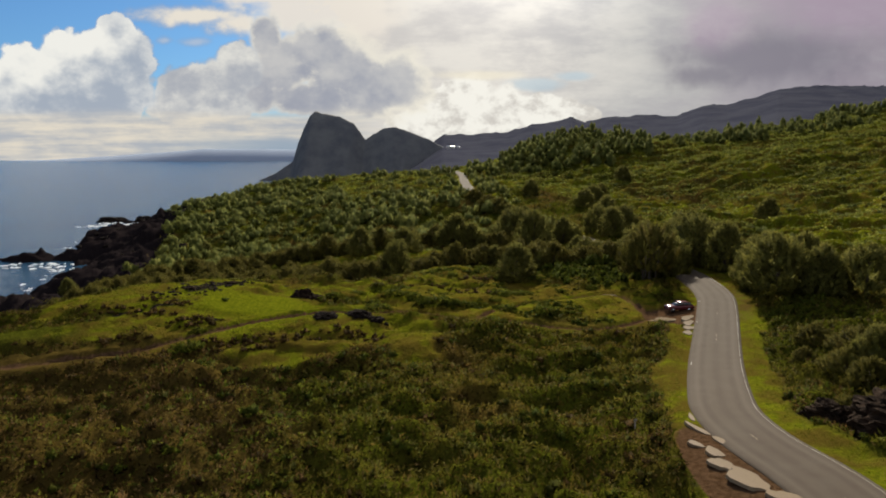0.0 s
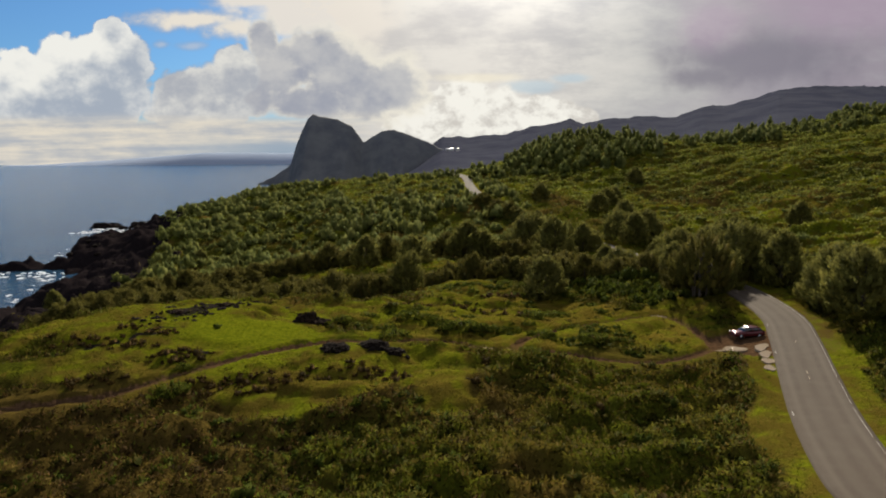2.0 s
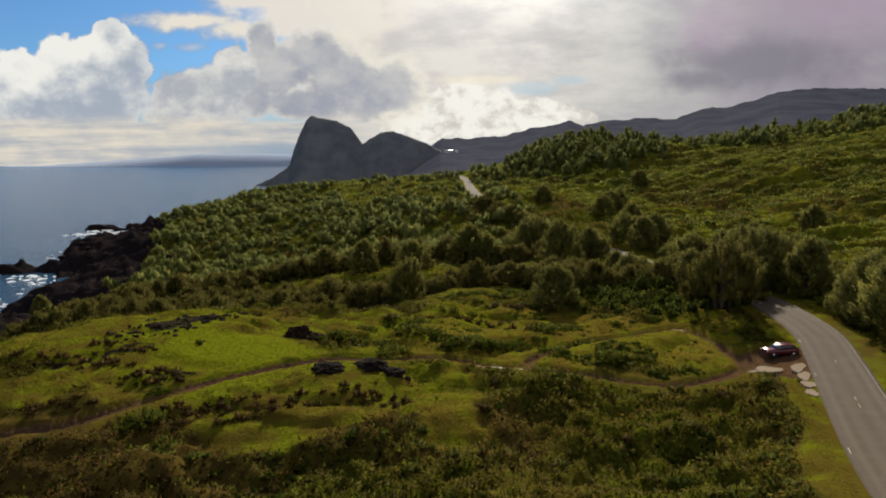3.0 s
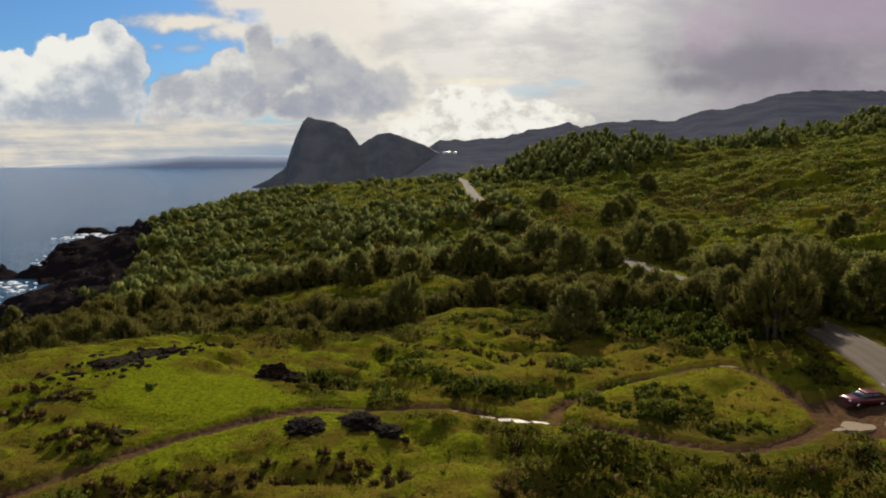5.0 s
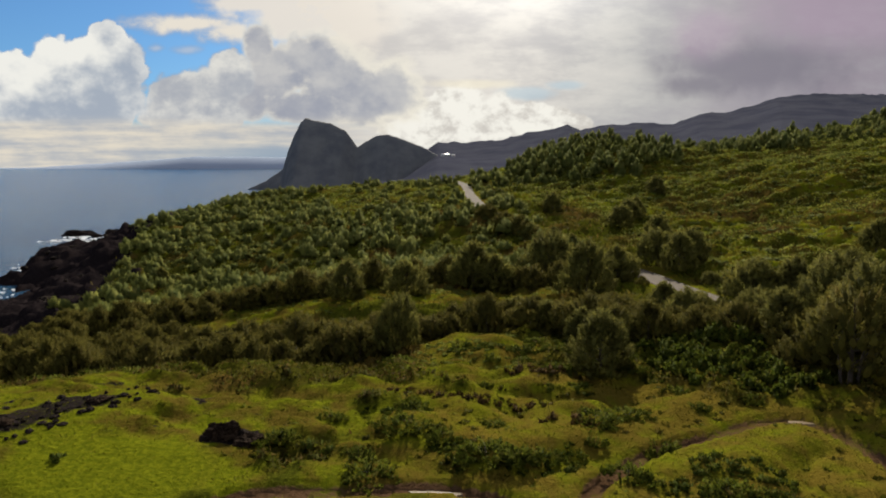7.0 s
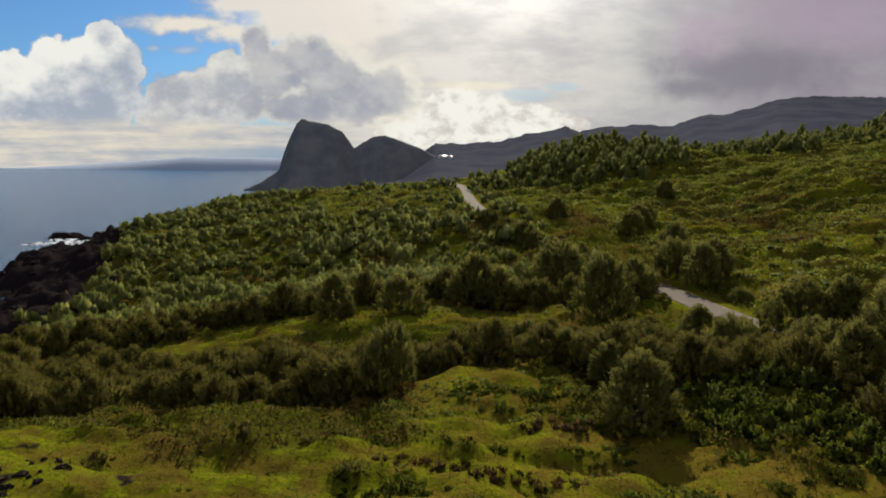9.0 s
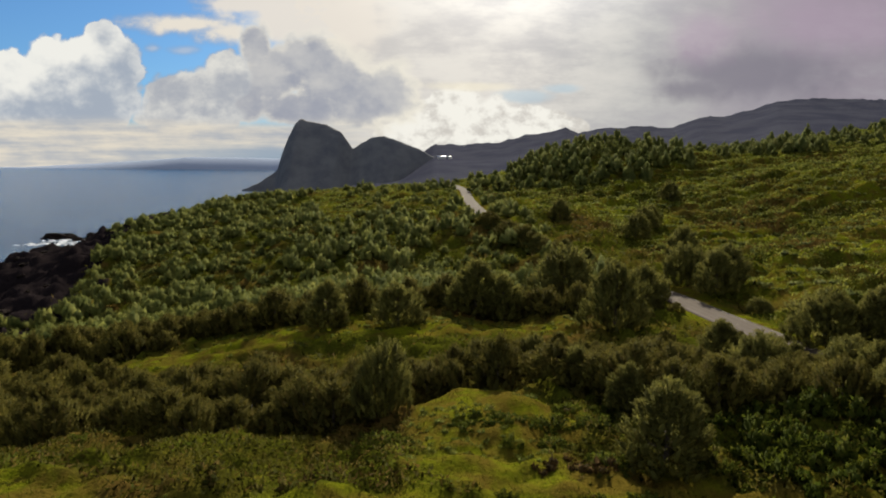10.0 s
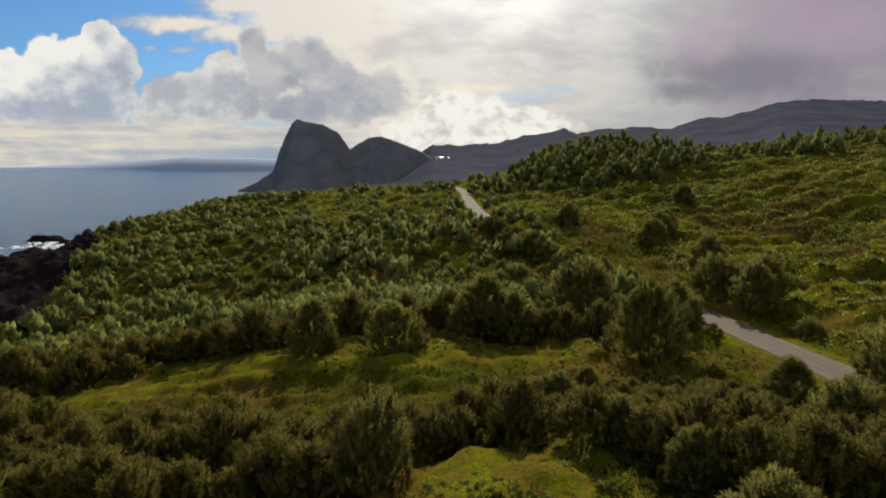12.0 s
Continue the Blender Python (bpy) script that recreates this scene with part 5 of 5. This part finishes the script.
def build_post():
    post = new("marker_post")
    bm = bmesh.new()
    tube(bm, [(0, 0, -0.3), (0.01, 0, 0.5), (0.02, 0.01, 1.35)], [0.07, 0.065, 0.05], 8)
    part("stake", bm, M_WOOD, post)
    bm = bmesh.new()
    bmesh.ops.create_cube(bm, size=1.0, matrix=Matrix.Translation((0.02, -0.03, 1.35)) @ Matrix.Diagonal((0.3, 0.03, 0.22, 1)))
    part("plate", bm, M_WOOD, post, "small pale plate")
    post.location = (20.4, 55.5, ground_z(20.4, 55.5))
    tagged(post, "short wooden stake with a pale plate in scrub", "post")


def build_snag():
    snag = new("dead_tree")
    bm = bmesh.new()
    tube(bm, [(0, 0, -0.3), (0.05, 0, 1.2), (-0.04, 0.05, 2.6), (0.1, 0, 4.0)], [0.10, 0.08, 0.06, 0.02], 7)
    part("trunk", bm, M_WOOD, snag)
    for a, h, d in ((0.6, 2.2, 0.7), (3.4, 2.8, 0.5), (1.9, 1.7, 0.4)):
        bm = bmesh.new()
        tube(bm, [(0, 0, h), (d * 0.5 * math.cos(a), d * 0.5 * math.sin(a), h + 0.35), (d * math.cos(a), d * math.sin(a), h + 0.8)], [0.035, 0.025, 0.008], 5)
        part("branch", bm, M_WOOD, snag)
    snag.location = (-25.8, 156.0, ground_z(-25.8, 156.0))
    tagged(snag, "bare bleached dead tree at the edge of the thicket", "tree")


build_post()
build_snag()

M_PAINT = plain("maroon_car_paint", (0.10, 0.012, 0.016), 0.18, 0.3, 0.6)
M_GLASS = plain("dark_car_glass", (0.02, 0.022, 0.025), 0.04, 0.0, 0.8)
M_TYRE = plain("black_rubber", (0.015, 0.015, 0.015), 0.8)
M_CHROME = plain("bright_alloy", (0.6, 0.6, 0.62), 0.25, 1.0)
M_LAMP = plain("lamp_glass", (0.75, 0.75, 0.72), 0.1)
M_TAIL = plain("red_lamp_glass", (0.35, 0.01, 0.01), 0.15)


def loft(bm, sections):
    """Skin over closed rings of equal length, capped at both ends."""
    rings = [[bm.verts.new(p) for p in s] for s in sections]
    n = len(rings[0])
    for a, b in zip(rings, rings[1:]):
        for i in range(n):
            bm.faces.new((a[i], a[(i + 1) % n], b[(i + 1) % n], b[i]))
    bm.faces.new(rings[0][::-1])
    bm.faces.new(rings[-1])
    bmesh.ops.recalc_face_normals(bm, faces=bm.faces)


def car_ring(x, low, high, half, tuck):
    """A rounded cross-section of a car body at x along its length."""
    out = []
    for k in range(20):
        a = 2 * math.pi * k / 20
        c, s = math.cos(a), math.sin(a)
        y = half * math.copysign(abs(c) ** 0.45, c)
        z = (low + high) / 2 + (high - low) / 2 * math.copysign(abs(s) ** 0.55, s)
        out.append((x, y * (1 - tuck * max(0, (z - low) / max(high - low, 0.01)) ** 2), z))
    return out


def build_car():
    car = new("parked_car")
    bm = bmesh.new()
    loft(bm, [car_ring(*r) for r in ((-2.12, 0.42, 0.78, 0.66, 0.05), (-2.02, 0.30, 0.92, 0.82, 0.05), (-1.5, 0.24, 0.98, 0.88, 0.05), (-0.7, 0.22, 1.02, 0.90, 0.05),
                                     (0.6, 0.22, 1.03, 0.90, 0.05), (1.6, 0.24, 1.05, 0.89, 0.05), (2.05, 0.32, 1.02, 0.84, 0.05), (2.15, 0.45, 0.9, 0.74, 0.05))])
    body = part("body", bm, M_PAINT, car, "dark maroon painted body")
    bm = bmesh.new()
    loft(bm, [car_ring(*r) for r in ((-1.0, 0.92, 0.98, 0.74, 0.1), (-0.45, 0.9, 1.36, 0.76, 0.16), (0.0, 0.9, 1.47, 0.77, 0.18), (1.1, 0.9, 1.46, 0.77, 0.18), (1.7, 0.9, 1.3, 0.74, 0.16), (2.0, 0.92, 1.02, 0.7, 0.1))])
    part("cabin_glass", bm, M_GLASS, car, "dark tinted windows")
    bm = bmesh.new()
    loft(bm, [car_ring(*r) for r in ((-0.36, 1.40, 1.44, 0.60, 0), (0.0, 1.42, 1.51, 0.64, 0), (1.1, 1.42, 1.50, 0.64, 0), (1.6, 1.34, 1.40, 0.60, 0))])
    part("roof", bm, M_PAINT, car, "dark maroon roof panel")
    for side in (-1, 1):
        for x in (0.35, 1.2):
            bm = bmesh.new()
            bmesh.ops.create_cube(bm, size=1.0, matrix=Matrix.Translation((x, side * 0.735, 1.2)) @ Matrix.Rotation(side * 0.22, 4, "X") @ Matrix.Diagonal((0.07, 0.05, 0.5, 1)))
            part("pillar", bm, M_PAINT, car)
        bm = bmesh.new()
        bmesh.ops.create_icosphere(bm, subdivisions=2, radius=1.0, matrix=Matrix.Translation((-0.55, side * 0.98, 1.02)) @ Matrix.Diagonal((0.07, 0.12, 0.08, 1)))
        part("mirror", bm, M_PAINT, car)
        for x in (-1.32, 1.32):
            bm = bmesh.new()
            bmesh.ops.create_cone(bm, cap_ends=True, segments=24, radius1=0.33, radius2=0.33, depth=0.22, matrix=Matrix.Translation((x, side * 0.80, 0.33)) @ Matrix.Rotation(math.pi / 2, 4, "X"))
            bmesh.ops.bevel(bm, geom=list(bm.edges), offset=0.02, segments=1, affect="EDGES")
            wheel = part("wheel", bm, M_TYRE, car, "black tyre")
            bm = bmesh.new()
            bmesh.ops.create_cone(bm, cap_ends=True, segments=20, radius1=0.21, radius2=0.19, depth=0.06, matrix=Matrix.Translation((x, side * 0.905, 0.33)) @ Matrix.Rotation(-side * math.pi / 2, 4, "X"))
            part("rim", bm, M_CHROME, wheel, "silver alloy rim")
        for x, y, m, name in ((-2.05, 0.58, M_LAMP, "headlight"), (2.1, 0.62, M_TAIL, "tail_light")):
            bm = bmesh.new()
            bmesh.ops.create_icosphere(bm, subdivisions=2, radius=1.0, matrix=Matrix.Translation((x, side * y, 0.78)) @ Matrix.Diagonal((0.08, 0.17, 0.09, 1)))
            part(name, bm, m, car)
    for x, name in ((-2.1, "bumper"), (2.14, "bumper")):
        bm = bmesh.new()
        bmesh.ops.create_cube(bm, size=1.0, matrix=Matrix.Translation((x, 0, 0.45)) @ Matrix.Diagonal((0.14, 1.5, 0.2, 1)))
        bmesh.ops.bevel(bm, geom=list(bm.edges), offset=0.05, segments=2, affect="EDGES")
        part(name, bm, M_PAINT, car)
    car.location, car.rotation_euler = (40.2, 101.0, ground_z(40.2, 101.0) + 0.02), (0, 0, radians(8))
    tagged(car, "dark maroon hatchback parked on a muddy lay-by", "car")


build_car()

M_WALL = plain("white_house_wall", (0.75, 0.74, 0.70), 0.8)
M_ROOF = plain("pale_sheet_roof", (0.8, 0.8, 0.8), 0.35, 0.3)


def build_house(x, y, long, deep, high, turn):
    house = new("distant_house")
    bm = bmesh.new()
    bmesh.ops.create_cube(bm, size=1.0, matrix=Matrix.Translation((0, 0, high / 2 - 1)) @ Matrix.Diagonal((long, deep, high + 2, 1)))
    part("wall", bm, M_WALL, house)
    bm = bmesh.new()
    ends = [[bm.verts.new((s * (long / 2 + 0.6), t, z)) for t, z in ((-deep / 2 - 0.6, high), (0, high + deep * 0.3), (deep / 2 + 0.6, high), (0, high - 0.1))] for s in (-1, 1)]
    for i in range(4):
        bm.faces.new((ends[0][i], ends[0][(i + 1) % 4], ends[1][(i + 1) % 4], ends[1][i]))
    bm.faces.new(ends[0]), bm.faces.new(ends[1][::-1])
    bmesh.ops.recalc_face_normals(bm, faces=bm.faces)
    part("roof", bm, M_ROOF, house, "pale metal roof")
    for k in (-0.3, 0.0, 0.3):
        bm = bmesh.new()
        bmesh.ops.create_cube(bm, size=1.0, matrix=Matrix.Translation((k * long, -deep / 2 - 0.02, high * 0.55)) @ Matrix.Diagonal((long * 0.14, 0.1, high * 0.4, 1)))
        part("window", bm, M_GLASS, house)
    house.location, house.rotation_euler = (x, y, ground_z(x, y)), (0, 0, turn)
    tagged(house, "small white house with a pale roof on the far slope", "house", "houses on the far slope")


def build_surf():
    """Foam round the rocks and along the shore, as many thin ragged flecks."""
    rng = np.random.default_rng(71)
    vs, fs, n = [], [], 0
    spots = [(rng.uniform(-352, -268), rng.uniform(600, 662)) for _ in range(330)] + [(rng.uniform(-305, -215), rng.uniform(362, 388)) for _ in range(60)]
    for _ in range(70):
        y = rng.uniform(300, 660)
        spots.append((float(np.interp(y, SHORE_Y, SHORE_X)) - 8 + rng.normal() * 5, y))
    for x, y in spots:
        k = 9
        a = np.linspace(0, 2 * math.pi, k, endpoint=False)
        r = rng.uniform(0.5, 1.3, k)
        sx, sy = rng.uniform(0.4, 2.8), rng.uniform(0.4, 2.6)
        ring = np.stack([x + np.cos(a) * r * sx, y + np.sin(a) * r * sy, np.full(k, SEA + rng.uniform(0.05, 0.2))], 1)
        vs.append(np.vstack([ring, [[x, y, SEA + rng.uniform(0.2, 0.7)]]]))
        fs.append(np.array([(i, (i + 1) % k, k) for i in range(k)]) + n)
        n += k + 1
    return tagged(array_part("surf", np.vstack(vs), np.vstack(fs), M_FOAM, None), "white foam of waves breaking on lava rocks", "surf", "", "stuff")


build_surf()
build_house(2, 1846, 22, 9, 4.5, 0.1)
build_house(24, 1858, 8, 7, 4, -0.2)
